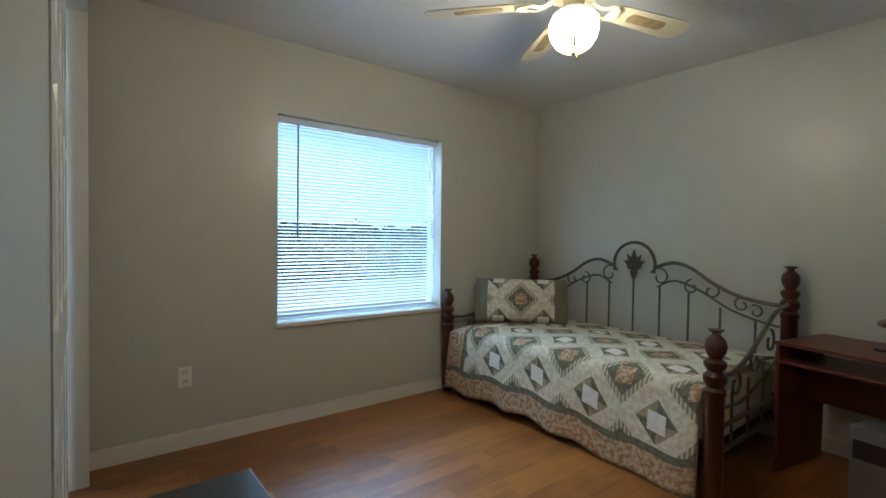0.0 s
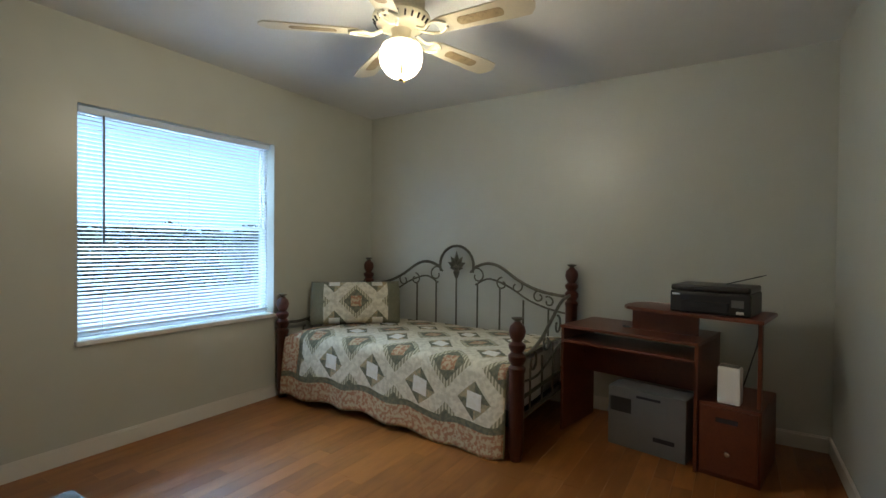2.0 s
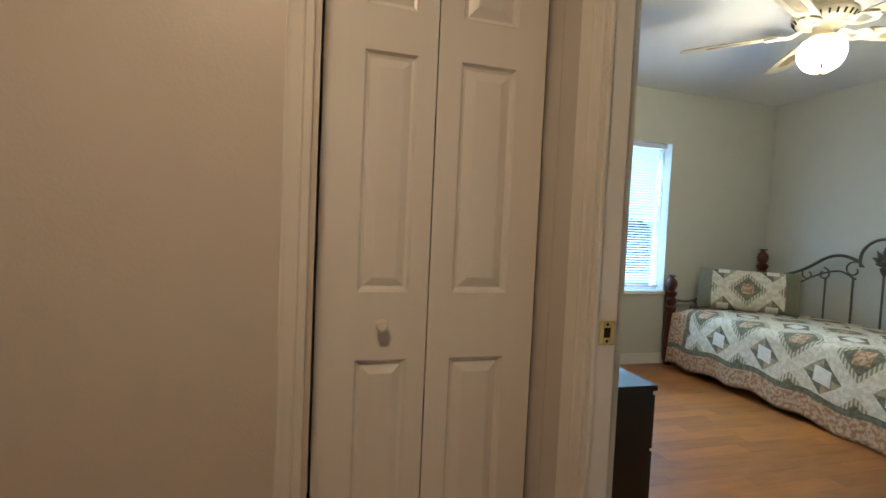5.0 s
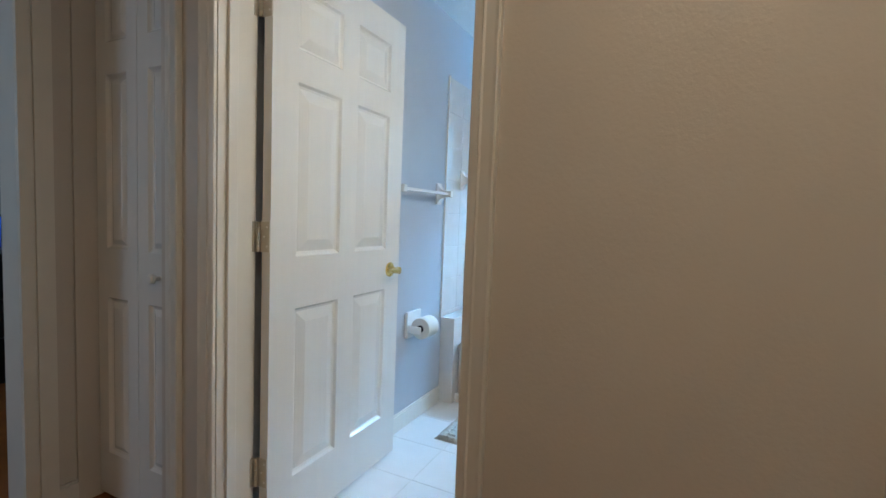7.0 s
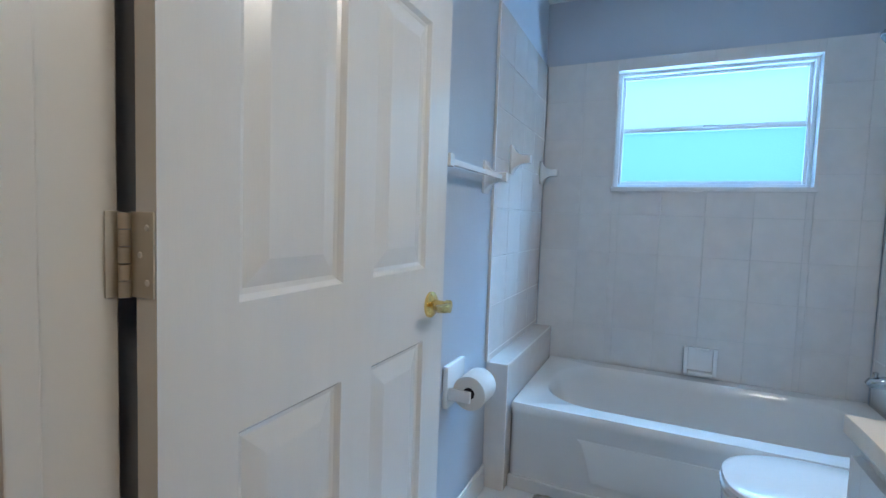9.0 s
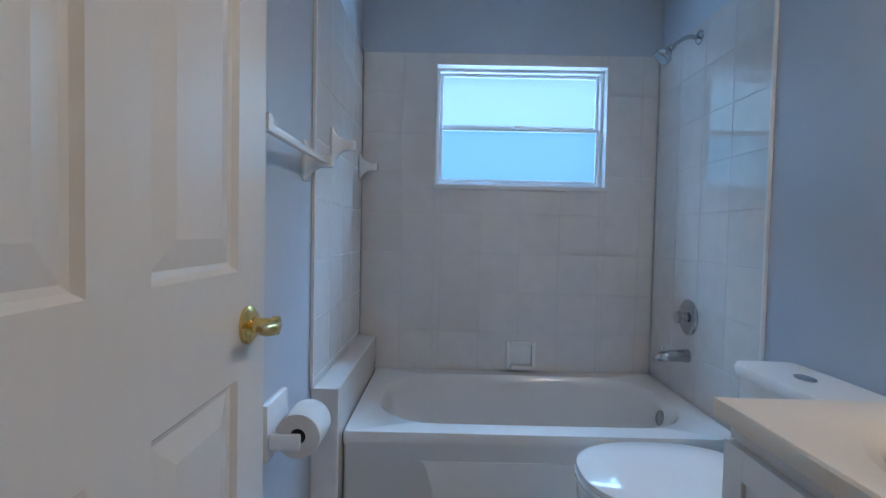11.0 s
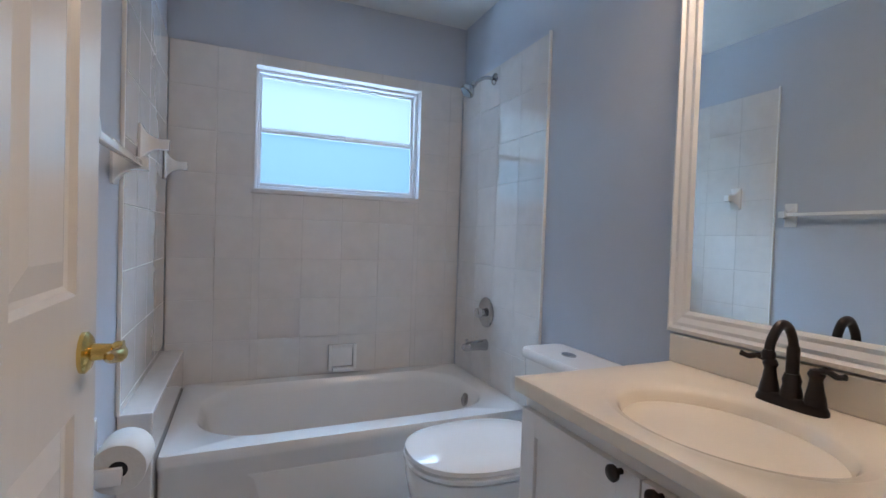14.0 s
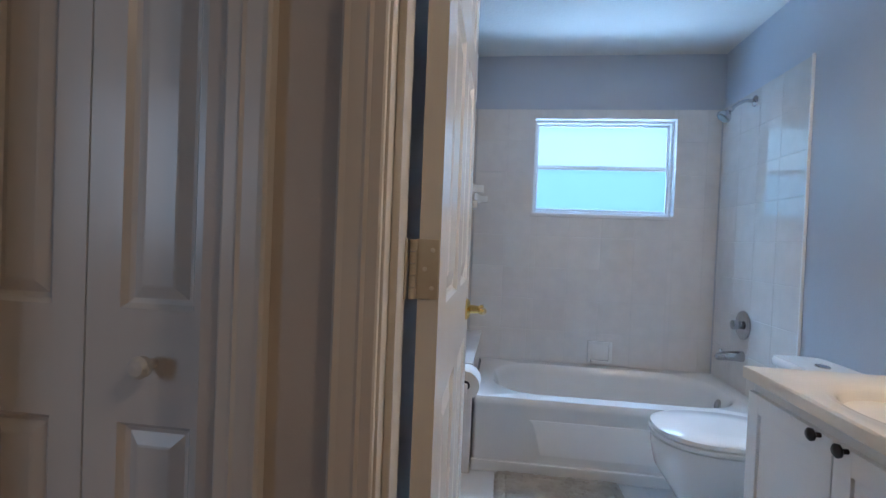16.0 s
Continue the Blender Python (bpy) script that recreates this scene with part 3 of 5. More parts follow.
# ---- windows ----
def window(name, x0, x1, z0, z1, wall_y, glass_y, label, panes):
    ob = tagged(thing(name, label, "window", (0, 0, 0)), kind="structure")
    f = 0.02
    bm = bmesh.new()
    for lo, hi in (((x0, glass_y - .03, z0), (x0 + f, glass_y + .03, z1)), ((x1 - f, glass_y - .03, z0), (x1, glass_y + .03, z1)), ((x0 + f, glass_y - .03, z1 - f), (x1 - f, glass_y + .03, z1)), ((x0 + f, glass_y - .03, z0), (x1 - f, glass_y + .03, z0 + f))):
        box(bm, lo, hi, 0.004)
    part("window_frame", bm, VINYL, ob)
    zm = (z0 + z1) / 2
    for k, (a, b, mat, dy) in enumerate(((zm, z1 - f, panes[0], 0.008), (z0 + f, zm, panes[1], -0.012))):
        bm = bmesh.new()
        s = 0.016
        y = glass_y + dy
        for lo, hi in (((x0 + f, y - .01, a), (x0 + f + s, y + .01, b)), ((x1 - f - s, y - .01, a), (x1 - f, y + .01, b)), ((x0 + f + s, y - .01, b - s), (x1 - f - s, y + .01, b)), ((x0 + f + s, y - .01, a), (x1 - f - s, y + .01, a + s))):
            box(bm, lo, hi, 0.003)
        sash = part("sash", bm, VINYL, ob)
        pane = part("pane", cube((x0 + f + s, y - .002, a + s), (x1 - f - s, y + .002, b - s)), mat, sash)
        pane.visible_shadow = False
    part("latch", cube(((x0 + x1) / 2 - .025, glass_y - .035, zm - .004), ((x0 + x1) / 2 + .025, glass_y - .022, zm + .012), 0.003), VINYL, ob)
    return ob


w1 = window("window_1", 3.46, 4.79, 0.677, 2.03, BN, 3.99, "white framed bedroom window with an inset sill", (GLASS, GLASS))
part("window_sill", cube((3.445, BN - .02, 0.645), (4.80, 3.955, 0.676), 0.006), TRIM, w1, "white painted sill")
w2 = window("window_2", 0.37, 1.245, 1.32, 1.93, TN, 3.985, "small white bathroom window with frosted panes", (FROST, DIMFROST))
part("window_sill", cube((0.36, TN - .012, 1.295), (1.255, 3.95, 1.3195), 0.004), TILE, w2, "white tile sill")


# ---- bedroom: window blind ----
def blind():
    ob = thing("window_blind", "white horizontal slat blind, lowered with slats open", "blind")
    y = 3.915
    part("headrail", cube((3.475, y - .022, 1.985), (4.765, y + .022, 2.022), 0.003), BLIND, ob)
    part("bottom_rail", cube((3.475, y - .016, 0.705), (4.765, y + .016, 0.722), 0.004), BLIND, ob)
    z, first = 0.75, None
    while z < 1.98:
        if first is None:
            bm = bmesh.new()
            rows = [[bm.verts.new((x, math.cos(a) * s, math.sin(a) * s + 0.0016 * (1 - (s / .0125) ** 2))) for s in (-.0125, -.006, .0, .006, .0125)] for x in (3.478, 4.762) for a in (radians(24),)]
            for i in range(4):
                bm.faces.new((rows[0][i], rows[0][i + 1], rows[1][i + 1], rows[1][i]))
            r = bmesh.ops.extrude_face_region(bm, geom=list(bm.faces))
            for v in r["geom"]:
                if isinstance(v, bmesh.types.BMVert):
                    v.co.z += 0.0012
            bmesh.ops.recalc_face_normals(bm, faces=bm.faces)
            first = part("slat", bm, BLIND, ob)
            slat = first
        else:
            slat = new("slat", first.data)
            slat.parent = ob
        slat.location = (0, y, z)
        z += 0.0235
    for x in (3.60, 4.12, 4.64):
        part("ladder_cord", tube(bmesh.new(), [(x, y - .015, 0.71), (x, y - .015, 1.99)], 0.0012, 5), BLIND, ob)
    part("tilt_wand", tube(bmesh.new(), [(3.60, y - .03, 1.985), (3.60, y - .034, 1.9), (3.60, y - .034, 1.24)], 0.005, 6), GREYPLASTIC, ob, "grey plastic tilt wand")


blind()


# ---- ceiling fan ----
def fan():
    ob = thing("ceiling_fan", "cream five-blade ceiling fan with a lit glass globe", "ceiling fan", (4.11, 2.075, 0))
    part("canopy", turned([(0.0, 2.499), (0.095, 2.499), (0.10, 2.47), (0.10, 2.43), (0.112, 2.42), (0.112, 2.37), (0.10, 2.352), (0.0, 2.352)]), FANBODY, ob, "", True)
    part("motor", turned([(0.0, 2.352), (0.09, 2.352), (0.135, 2.335), (0.14, 2.32), (0.115, 2.285), (0.07, 2.27), (0.0, 2.27)], None, 40), FANBODY, ob, "", True)
    bm = bmesh.new()
    for k in range(24):
        a = 2 * math.pi * k / 24
        box(bm, (0.108, -.004, -.013), (0.132, .004, .013), 0.0, Matrix.Rotation(a, 4, "Z") @ Matrix.Translation((0, 0, 2.303)) @ Matrix.Translation((.121, 0, 0)) @ Matrix.Rotation(radians(35), 4, "Y") @ Matrix.Translation((-.121, 0, 0)))
    part("motor_vent", bm, BRONZE, ob, "dark vent slots round the motor")
    part("light_kit", turned([(0.0, 2.27), (0.05, 2.27), (0.045, 2.255), (0.045, 2.23), (0.06, 2.222), (0.065, 2.21), (0.0, 2.21)]), FANBODY, ob, "", True)
    g = part("globe", turned([(0.055, 2.215), (0.062, 2.21), (0.088, 2.195), (0.102, 2.165), (0.104, 2.135), (0.096, 2.10), (0.075, 2.067), (0.045, 2.047), (0.012, 2.04), (0.0, 2.04)], None, 32), GLOBE, ob, "glowing frosted glass globe", True)
    g.visible_shadow = False
    part("finial", turned([(0.0, 2.027), (0.008, 2.03), (0.012, 2.035), (0.008, 2.042), (0.0, 2.043)], None, 12), BRASS, ob)
    outline = [(0.20, -.045), (0.24, -.052), (0.56, -.066), (0.625, -.062), (0.65, -.03), (0.658, 0.0), (0.65, .03), (0.625, .062), (0.56, .066), (0.24, .052), (0.20, .045)]
    for k in range(5):
        m = Matrix.Rotation(radians(-14 + 72 * k), 4, "Z") @ Matrix.Translation((0, 0, 2.252)) @ Matrix.Rotation(radians(-11), 4, "X")
        b = part("blade", prism(outline, -.003, .003, m), BLADE, ob, "white blade with a cane inset")
        part("cane_inset", prism([(0.32 + .02 * math.cos(t), .028 * math.sin(t)) for t in [math.pi / 2 + math.pi * i / 6 for i in range(7)]] + [(0.50 + .02 * math.cos(t), .028 * math.sin(t)) for t in [-math.pi / 2 + math.pi * i / 6 for i in range(7)]], -.0045, -.0032, m), CANE, b)
        bm = bmesh.new()
        for s in (-1, 1):
            tube(bm, [m @ Vector(p) for p in curve([(0.09, s * .012, 0.01), (0.14, s * .018, -.012), (0.18, s * .04, -.008), (0.215, s * .038, -.007), (0.245, s * .012, -.007)], 5)], 0.007, 6)
        part("blade_arm", bm, FANBODY, b, "scrolled cream bracket", True)
    for dx, z in ((0.045, 2.05), (-0.03, 2.02)):
        bm = tube(bmesh.new(), [(dx, .05 if dx > 0 else -.05, 2.2), (dx * 2.4, .06 if dx > 0 else -.06, 2.14), (dx * 2.4, .06 if dx > 0 else -.06, z + .06)], 0.0015, 5)
        lathe(bm, [(0.0, z), (0.006, z + .005), (0.004, z + .045), (0.0, z + .05)], Matrix.Translation((dx * 2.4, .06 if dx > 0 else -.06, 0.01)), 8)
        part("pull_chain", bm, BRASS, ob)


fan()

# ---- daybed ----
FX, RX, LY, RY = 4.83, 5.872, 3.80, 1.765


def post_profile(h):
    return [(0.0, 0.0), (0.032, 0.0), (0.036, 0.03), (0.045, 0.06), (0.045, h - .31), (0.05, h - .30), (0.05, h - .28), (0.036, h - .265), (0.052, h - .235), (0.052, h - .21), (0.034, h - .19), (0.05, h - .165),
            (0.05, h - .145), (0.028, h - .128), (0.044, h - .10), (0.05, h - .07), (0.042, h - .038), (0.024, h - .022), (0.018, h - .012)]


def scroll(cx, cz, r0, r1, a0, a1, n=22):
    return [(cx + (r0 + (r1 - r0) * i / n) * math.cos(a0 + (a1 - a0) * i / n), cz + (r0 + (r1 - r0) * i / n) * math.sin(a0 + (a1 - a0) * i / n)) for i in range(n + 1)]


def daybed():
    ob = thing("daybed", "daybed with cherry-stained posts and scrolled pewter iron back", "bed")
    for x, y, h in ((FX, LY, 0.82), (FX, RY, 0.82), (RX, LY, 1.09), (RX, RY, 1.09)):
        p = part("post", turned(post_profile(h), Matrix.Translation((x, y, 0)), 20), CHERRY, ob, "turned cherry-stained post", True)
        part("finial", turned([(0.014, h - .013), (0.018, h - .008), (0.034, h + .004), (0.036, h + .009), (0.02, h + .012), (0.0, h + .014)], Matrix.Translation((x, y, 0)), 16), IRON, p, "pewter flower cap", True)
    mid, half = (LY + RY) / 2, (LY - RY) / 2

    def back(p):
        return (RX - .01, mid + p[0], p[1])
    bars = bmesh.new()
    for s in (-1, 1):
        tube(bars, [back((s * x, z)) for x, z in [(c.x, c.y) for c in curve([(0.17, 1.045, 0), (0.30, 1.085, 0), (0.42, 1.06, 0), (0.58, 0.96, 0), (0.74, 0.89, 0), (0.90, 0.86, 0), (half - .03, 0.855, 0)])]], 0.013)
    part("top_rail", bars, IRON, ob, "bent pewter iron top rail", True)
    bm = bmesh.new()
    tube(bm, [back(p) for p in scroll(0, 1.06, 0.17, 0.17, radians(-20), radians(200))], 0.012)
    part("crest_hoop", bm, IRON, ob, "", True)
    bm = bmesh.new()
    for k in range(7):
        a = radians(90 + (k - 3) * 33)
        ln = (0.07, 0.10, 0.115, 0.145, 0.115, 0.10, 0.07)[k]
        d, n = Vector((math.cos(a), math.sin(a))), Vector((-math.sin(a), math.cos(a)))
        c = Vector((0, 1.045))
        w = 0.026
        pts = [c, c + d * ln * .45 + n * w, c + d * ln, c + d * ln * .45 - n * w]
        lo = [bm.verts.new(back(p)) for p in pts]
        topv = bm.verts.new(Vector(back(c + d * ln * .45)) + Vector((-.022, 0, 0)))
        bot = bm.verts.new(Vector(back(c + d * ln * .45)) + Vector((.008, 0, 0)))
        for i in range(4):
            bm.faces.new((lo[i], lo[(i + 1) % 4], topv))
            bm.faces.new((lo[(i + 1) % 4], lo[i], bot))
    lathe(bm, [(0.0, -.09), (0.012, -.08), (0.024, -.05), (0.03, -.03), (0.018, -.01), (0.03, 0.01), (0.02, 0.03), (0.0, 0.035)], Matrix.Translation(back((0, 1.03))), 12)
    bmesh.ops.recalc_face_normals(bm, faces=bm.faces)
    part("leaf_ornament", bm, IRON, ob, "cast pewter leaf ornament")
    bm = bmesh.new()
    for s in (-1, 1):
        low = [(c.x, c.y) for c in curve([(0.19, 0.90, 0), (0.32, 0.955, 0), (0.50, 0.90, 0), (0.68, 0.80, 0), (0.85, 0.745, 0), (half - .03, 0.72, 0)])]
        tube(bm, [back((s * x, z)) for x, z in low], 0.008)
        for cx, cz, r, a0, a1 in ((0.21, 0.975, .075, 160, -200), (0.44, 0.92, .055, 90, 430), (0.57, 0.905, .06, 100, -240), (0.76, 0.835, .05, 80, 430), (0.84, 0.80, .045, 120, -200)):
            tube(bm, [back((s * x, z)) for x, z in scroll(cx, cz, r, r * .35, radians(a0), radians(a1))], 0.007, 6)
    part("scrollwork", bm, IRON, ob, "scrolled iron bars", True)
    for k in range(-4, 5):
        x = k * 0.21
        top = 1.03 if k == 0 else (0.91 if abs(k) == 1 else (0.885 if abs(k) == 2 else (0.80 if abs(k) == 3 else 0.745)))
        part("spindle", tube(bmesh.new(), [back((x, 0.30)), back((x, top))], 0.008), IRON, ob)
    part("back_rail", tube(bmesh.new(), [back((-half + .03, 0.30)), back((half - .03, 0.30))], 0.013), IRON, ob)
    for y in (RY, LY):
        def side(p):
            return (FX + p[0], y, p[1])
        w = RX - FX
        bm = bmesh.new()
        tube(bm, [side((c.x, c.y)) for c in curve([(0.03, 0.60, 0), (0.20, 0.59, 0), (0.40, 0.64, 0), (0.60, 0.74, 0), (0.80, 0.84, 0), (w - .03, 0.87, 0)])], 0.012)
        part("end_rail", bm, IRON, ob, "sloping iron end rail", True)
        bm = bmesh.new()
        for cx, cz, r, a0, a1 in ((0.25, 0.52, .07, 90, -240), (0.50, 0.60, .07, 100, 420), (0.72, 0.68, .07, 90, -230)):
            tube(bm, [side(p) for p in scroll(cx, cz, r, r * .4, radians(a0), radians(a1))], 0.008, 6)
        tube(bm, [side((c.x, c.y)) for c in curve([(0.03, 0.44, 0), (0.35, 0.42, 0), (0.70, 0.52, 0), (w - .03, 0.60, 0)])], 0.008, 6)
        part("end_scroll", bm, IRON, ob, "", True)
        for z in (0.34, 0.22):
            part("end_bar", tube(bmesh.new(), [side((0.03, z)), side((w - .03, z))], 0.012), IRON, ob)
        for k in range(1, 5):
            part("end_spindle", tube(bmesh.new(), [side((k * w / 5, 0.22)), side((k * w / 5, 0.45 + .04 * k))], 0.007), IRON, ob)
    part("front_rail", cube((FX - .012, RY + .04, 0.20), (FX + .012, LY - .04, 0.28), 0.004), IRON, ob)
    part("bed_base", cube((FX + .03, RY + .05, 0.17), (RX - .03, LY - .05, 0.20), 0.004), DARK, ob)


daybed()
mattress = thing("mattress", "white covered mattress on the daybed", "mattress")
part("mattress_body", cube((FX + .03, RY + .06, 0.2012), (RX - .03, LY - .06, 0.515), 0.05), SHEET, mattress)


def quilt():
    """Draped from the wall side over the front, with a wavy hem that falls lower towards the foot."""
    bm = bmesh.new()
    uvl = bm.loops.layers.uv.new("UVMap")
    nu, nv = 110, 80
    y0, y1 = RY + .055, LY - .05
    grid = []
    for i in range(nu + 1):
        s = i / nu
        y = y0 + (y1 - y0) * s
        drop = 0.45 + 0.04 * math.sin(s * 7) * (1 - s) + 0.035 * max(0, 1 - s * 3.2) + 0.012 * math.sin(s * 31)
        path_top = RX - .05 - (FX - .02)
        col = []
        for j in range(nv + 1):
            d = (path_top + drop) * j / nv
            wob = noise.noise((y * 3.1, d * 2.3, 0.2)) * 0.014 + noise.noise((y * 8, d * 8, 3)) * 0.005
            if d < path_top - .07:
                x, z = RX - .05 - d, 0.535 + wob
                z += 0.02 * math.sin(min(1, d / path_top) * math.pi)
            else:
                a = min(1.0, (d - (path_top - .07)) / 0.11) * math.pi / 2
                hang = max(0.0, d - (path_top - .07) - 0.11)
                x = FX + .05 - .07 * math.sin(a) - hang * 0.10
                z = 0.465 + .07 * math.cos(a) - hang
                fold = min(1, hang / .3)
                x -= fold * (0.009 * math.sin(y * 13 + 1.5 * math.sin(y * 4.1)) + 0.004 * math.sin(y * 31 + 2 * math.sin(y * 3))) - wob
            if z < 0.56 and s > 0.93:
                z -= (s - .93) * 0.6 * (1 if d < path_top else 0.3)
            col.append(bm.verts.new((x, y, z)))
        grid.append((col, path_top + drop, s))
    for i in range(nu):
        for j in range(nv):
            f = bm.faces.new((grid[i][0][j], grid[i + 1][0][j], grid[i + 1][0][j + 1], grid[i][0][j + 1]))
            for lp, (ii, jj) in zip(f.loops, ((i, j), (i + 1, j), (i + 1, j + 1), (i, j + 1))):
                total = grid[ii][1]
                v = 1.50 - (total * (1 - jj / nv))
                u = grid[ii][2] * (y1 - y0)
                lp[uvl].uv = (u, v)
    ob = thing("quilt", "patchwork quilt in cream, sage and rose draped over the daybed", "quilt")
    hem = [grid[i][0][nv].co.copy() for i in range(nu + 1)]
    ends = [[v.co.copy() for v in grid[k][0]] for k in (0, nu)]
    q = part("quilt_cloth", bm, QUILT, ob, "", True)
    part("hem_binding", tube(bmesh.new(), hem, 0.007, 6), SHAMEDGE, ob, "sage green bound hem", True)
    for e in ends:
        part("side_binding", tube(bmesh.new(), e, 0.006, 6), SHAMEDGE, ob, "", True)
    sol = q.modifiers.new("thickness", "SOLIDIFY")
    sol.thickness, sol.offset = 0.008, 1


quilt()


def pillow():
    ob = thing("pillow", "patchwork pillow sham with sage border leaning on the daybed end", "pillow", (5.33, 3.47, 0.735), 0)
    ob.rotation_euler = (radians(74), 0, radians(-46))
    bm = bmesh.new()
    uvl = bm.loops.layers.uv.new("UVMap")
    n = 28
    w, h = 0.76, 0.37
    for side in (1, -1):
        g = []
        for i in range(n + 1):
            row = []
            for j in range(n + 1):
                a, b = i / n * 2 - 1, j / n * 2 - 1
                t = 0.085 * (max(0, 1 - abs(a) ** 3.0) * max(0, 1 - abs(b) ** 3.0)) ** 0.6
                row.append(bm.verts.new((a * w / 2 * (1 - .02 * b * b), b * h / 2 * (1 - .04 * (1 - a * a)), side * t)))
            g.append(row)
        for i in range(n):
            for j in range(n):
                vs = (g[i][j], g[i + 1][j], g[i + 1][j + 1], g[i][j + 1])
                f = bm.faces.new(vs if side > 0 else vs[::-1])
                f.material_index = 1 if (i < 4 or i >= n - 4) else 0
                for lp in f.loops:
                    lp[uvl].uv = (lp.vert.co.x + 0.36, lp.vert.co.y + 0.18)
    bmesh.ops.remove_doubles(bm, verts=bm.verts, dist=0.0005)
    p = part("pillow_sham", bm, SHAM, ob, "", True)
    p.data.materials.append(SHAMEDGE)


pillow()

# ---- desk corner ----
DA = (5.40, 1.70)
DTURN = math.degrees(math.atan2(-0.83, -0.16))


def desk():
    """Local x runs along the front, y towards the room (negative is back)."""
    ob = thing("computer_desk", "cherry laminate computer desk with keyboard shelf and raised hutch", "desk", (*DA, 0), DTURN)
    W, D, H, t = 0.845, 0.50, 0.715, 0.018
    E = 1.14
    part("desktop", cube((0, 0, H - t), (W, D, H), 0.004), DESKWOOD, ob)
    part("side_panel", cube((0.0, 0.02, 0), (t, D - .01, H - t - .001), 0.002), DESKWOOD, ob)
    part("side_panel", cube((W - t, 0.0, 0), (W, D - .01, H - t - .001), 0.002), DESKWOOD, ob)
    part("keyboard_shelf", cube((t + .001, 0.01, H - .115), (W - t - .001, D - .12, H - .10), 0.003), DESKWOOD, ob)
    part("modesty_panel", cube((t + .001, D - .19, 0.36), (W - t - .001, D - .175, H - .10), 0.002), DESKWOOD, ob)
    part("hutch_support", cube((0.40, 0.22, H + .001), (0.79, 0.238, 0.848), 0.002), DESKWOOD, ob)
    o = [(0.36, 0.19), (0.40, 0.13), (0.50, 0.09), (0.66, 0.06), (E, 0.04), (E, 0.48), (0.42, 0.48), (0.37, 0.40), (0.345, 0.29)]
    part("hutch_shelf", prism(o, 0.849, 0.869, None, 0.004), DESKWOOD, ob)
    part("hutch_post", cube((E - .028, 0.06, 0.402), (E - .01, 0.10, 0.848), 0.003), DESKWOOD, ob)
    c = part("cabinet", cube((W + .001, 0.02, 0.0), (E, D - .01, 0.40), 0.004), DESKWOOD, ob)
    dr = part("cabinet_door", cube((W + .012, 0.001, 0.03), (E - .012, 0.019, 0.385), 0.004), DESKWOOD, c)
    part("knob", turned([(0, 0), (.006, 0), (.006, .012), (.015, .017), (.013, .024), (0, .026)], Matrix.Translation((W + .15, 0.001, 0.155)) @ Matrix.Rotation(radians(90), 4, "X"), 14), CHROME, dr, "silver knob", True)
    part("pull_slot", cube((W + .09, -.0015, 0.31), (E - .10, 0.0008, 0.335), 0.0), DARK, dr)
    return ob


def flipped(name, label, category, x, y, z, turn=0):
    m = pose(*DA, 0, 0, 0, DTURN) @ pose(x, y, z, 0, 0, turn)
    ob = new(name)
    ob.matrix_world = m
    return tagged(ob, label, category)


desk()


def printer():
    ob = flipped("printer", "black inkjet printer with open rear tray on the hutch", "printer", 0.87, 0.25, 0.870)
    ob.scale = (0.9, 0.95, 1.0)
    part("body", cube((-.225, -.17, 0.0), (.225, .17, 0.125), 0.012), BLACKPLASTIC, ob)
    part("lid", cube((-.222, -.165, 0.1255), (.222, .16, 0.16), 0.012), BLACKPLASTIC, ob)
    part("output_tray", cube((-.15, -.19, 0.02), (.11, -.1705, 0.07), 0.004), DARK, ob)
    part("front_slot", cube((-.16, -.1735, 0.075), (.12, -.1705, 0.105), 0.001), DARK, ob)
    part("control_panel", cube((.125, -.176, 0.05), (.19, -.1705, 0.09), 0.002), GREYPLASTIC, ob)
    part("label_bar", cube((-.21, -.1725, 0.10), (-.165, -.1705, 0.11), 0.0), WHITEPLASTIC, ob)
    part("label_bar", cube((.15, -.1725, 0.015), (.19, -.1705, 0.03), 0.0), WHITEPLASTIC, ob)
    bm = cube((.0, -.02, 0), (.20, .12, 0.006), 0.002, pose(.06, .02, .162, 0, -16, 0))
    part("paper_tray", bm, BLACKPLASTIC, ob)


printer()
rt = flipped("router", "white upright wireless router on the desk cabinet", "router", 0.985, 0.08, 0.402)
part("body", cube((-.055, -.04, 0.0), (.055, .04, 0.20), 0.012), WHITEPLASTIC, rt)
part("top_grille", cube((-.045, -.032, 0.2002), (.045, .032, 0.204), 0.001), GREYPLASTIC, rt)
cb = flipped("power_cable", "black cable hanging behind the router", "cable", 0, 0, 0)
part("cord", tube(bmesh.new(), curve([(1.00, 0.14, 0.405), (1.02, 0.20, 0.46), (1.05, 0.26, 0.60), (1.07, 0.33, 0.72), (1.07, 0.34, 0.845)], 6), 0.004, 6), BLACKPLASTIC, cb)
pc = flipped("computer_case", "grey rectangular computer case under the desk", "computer case", 0.56, 0.04, 0.0)
part("case_body", cube((-.235, 0.0, 0.005), (.22, .20, 0.37), 0.006), GREYPLASTIC, pc)
part("vent_grille", cube((-.22, -.003, 0.22), (-.09, -.0002, 0.31), 0.001), BLACKPLASTIC, pc)
part("handle_slot", cube((-.06, -.003, 0.325), (.08, -.0002, 0.34), 0.001), DARK, pc)
part("handle_slot", cube((.04, -.003, 0.09), (.16, -.0002, 0.115), 0.001), DARK, pc)
pp = flipped("desk_clip", "small black clip on the desktop", "clip", 0.37, 0.22, 0.7155)
part("clip_body", cube((-.03, -.008, 0.0), (.02, .008, 0.014), 0.004), BLACKPLASTIC, pp)


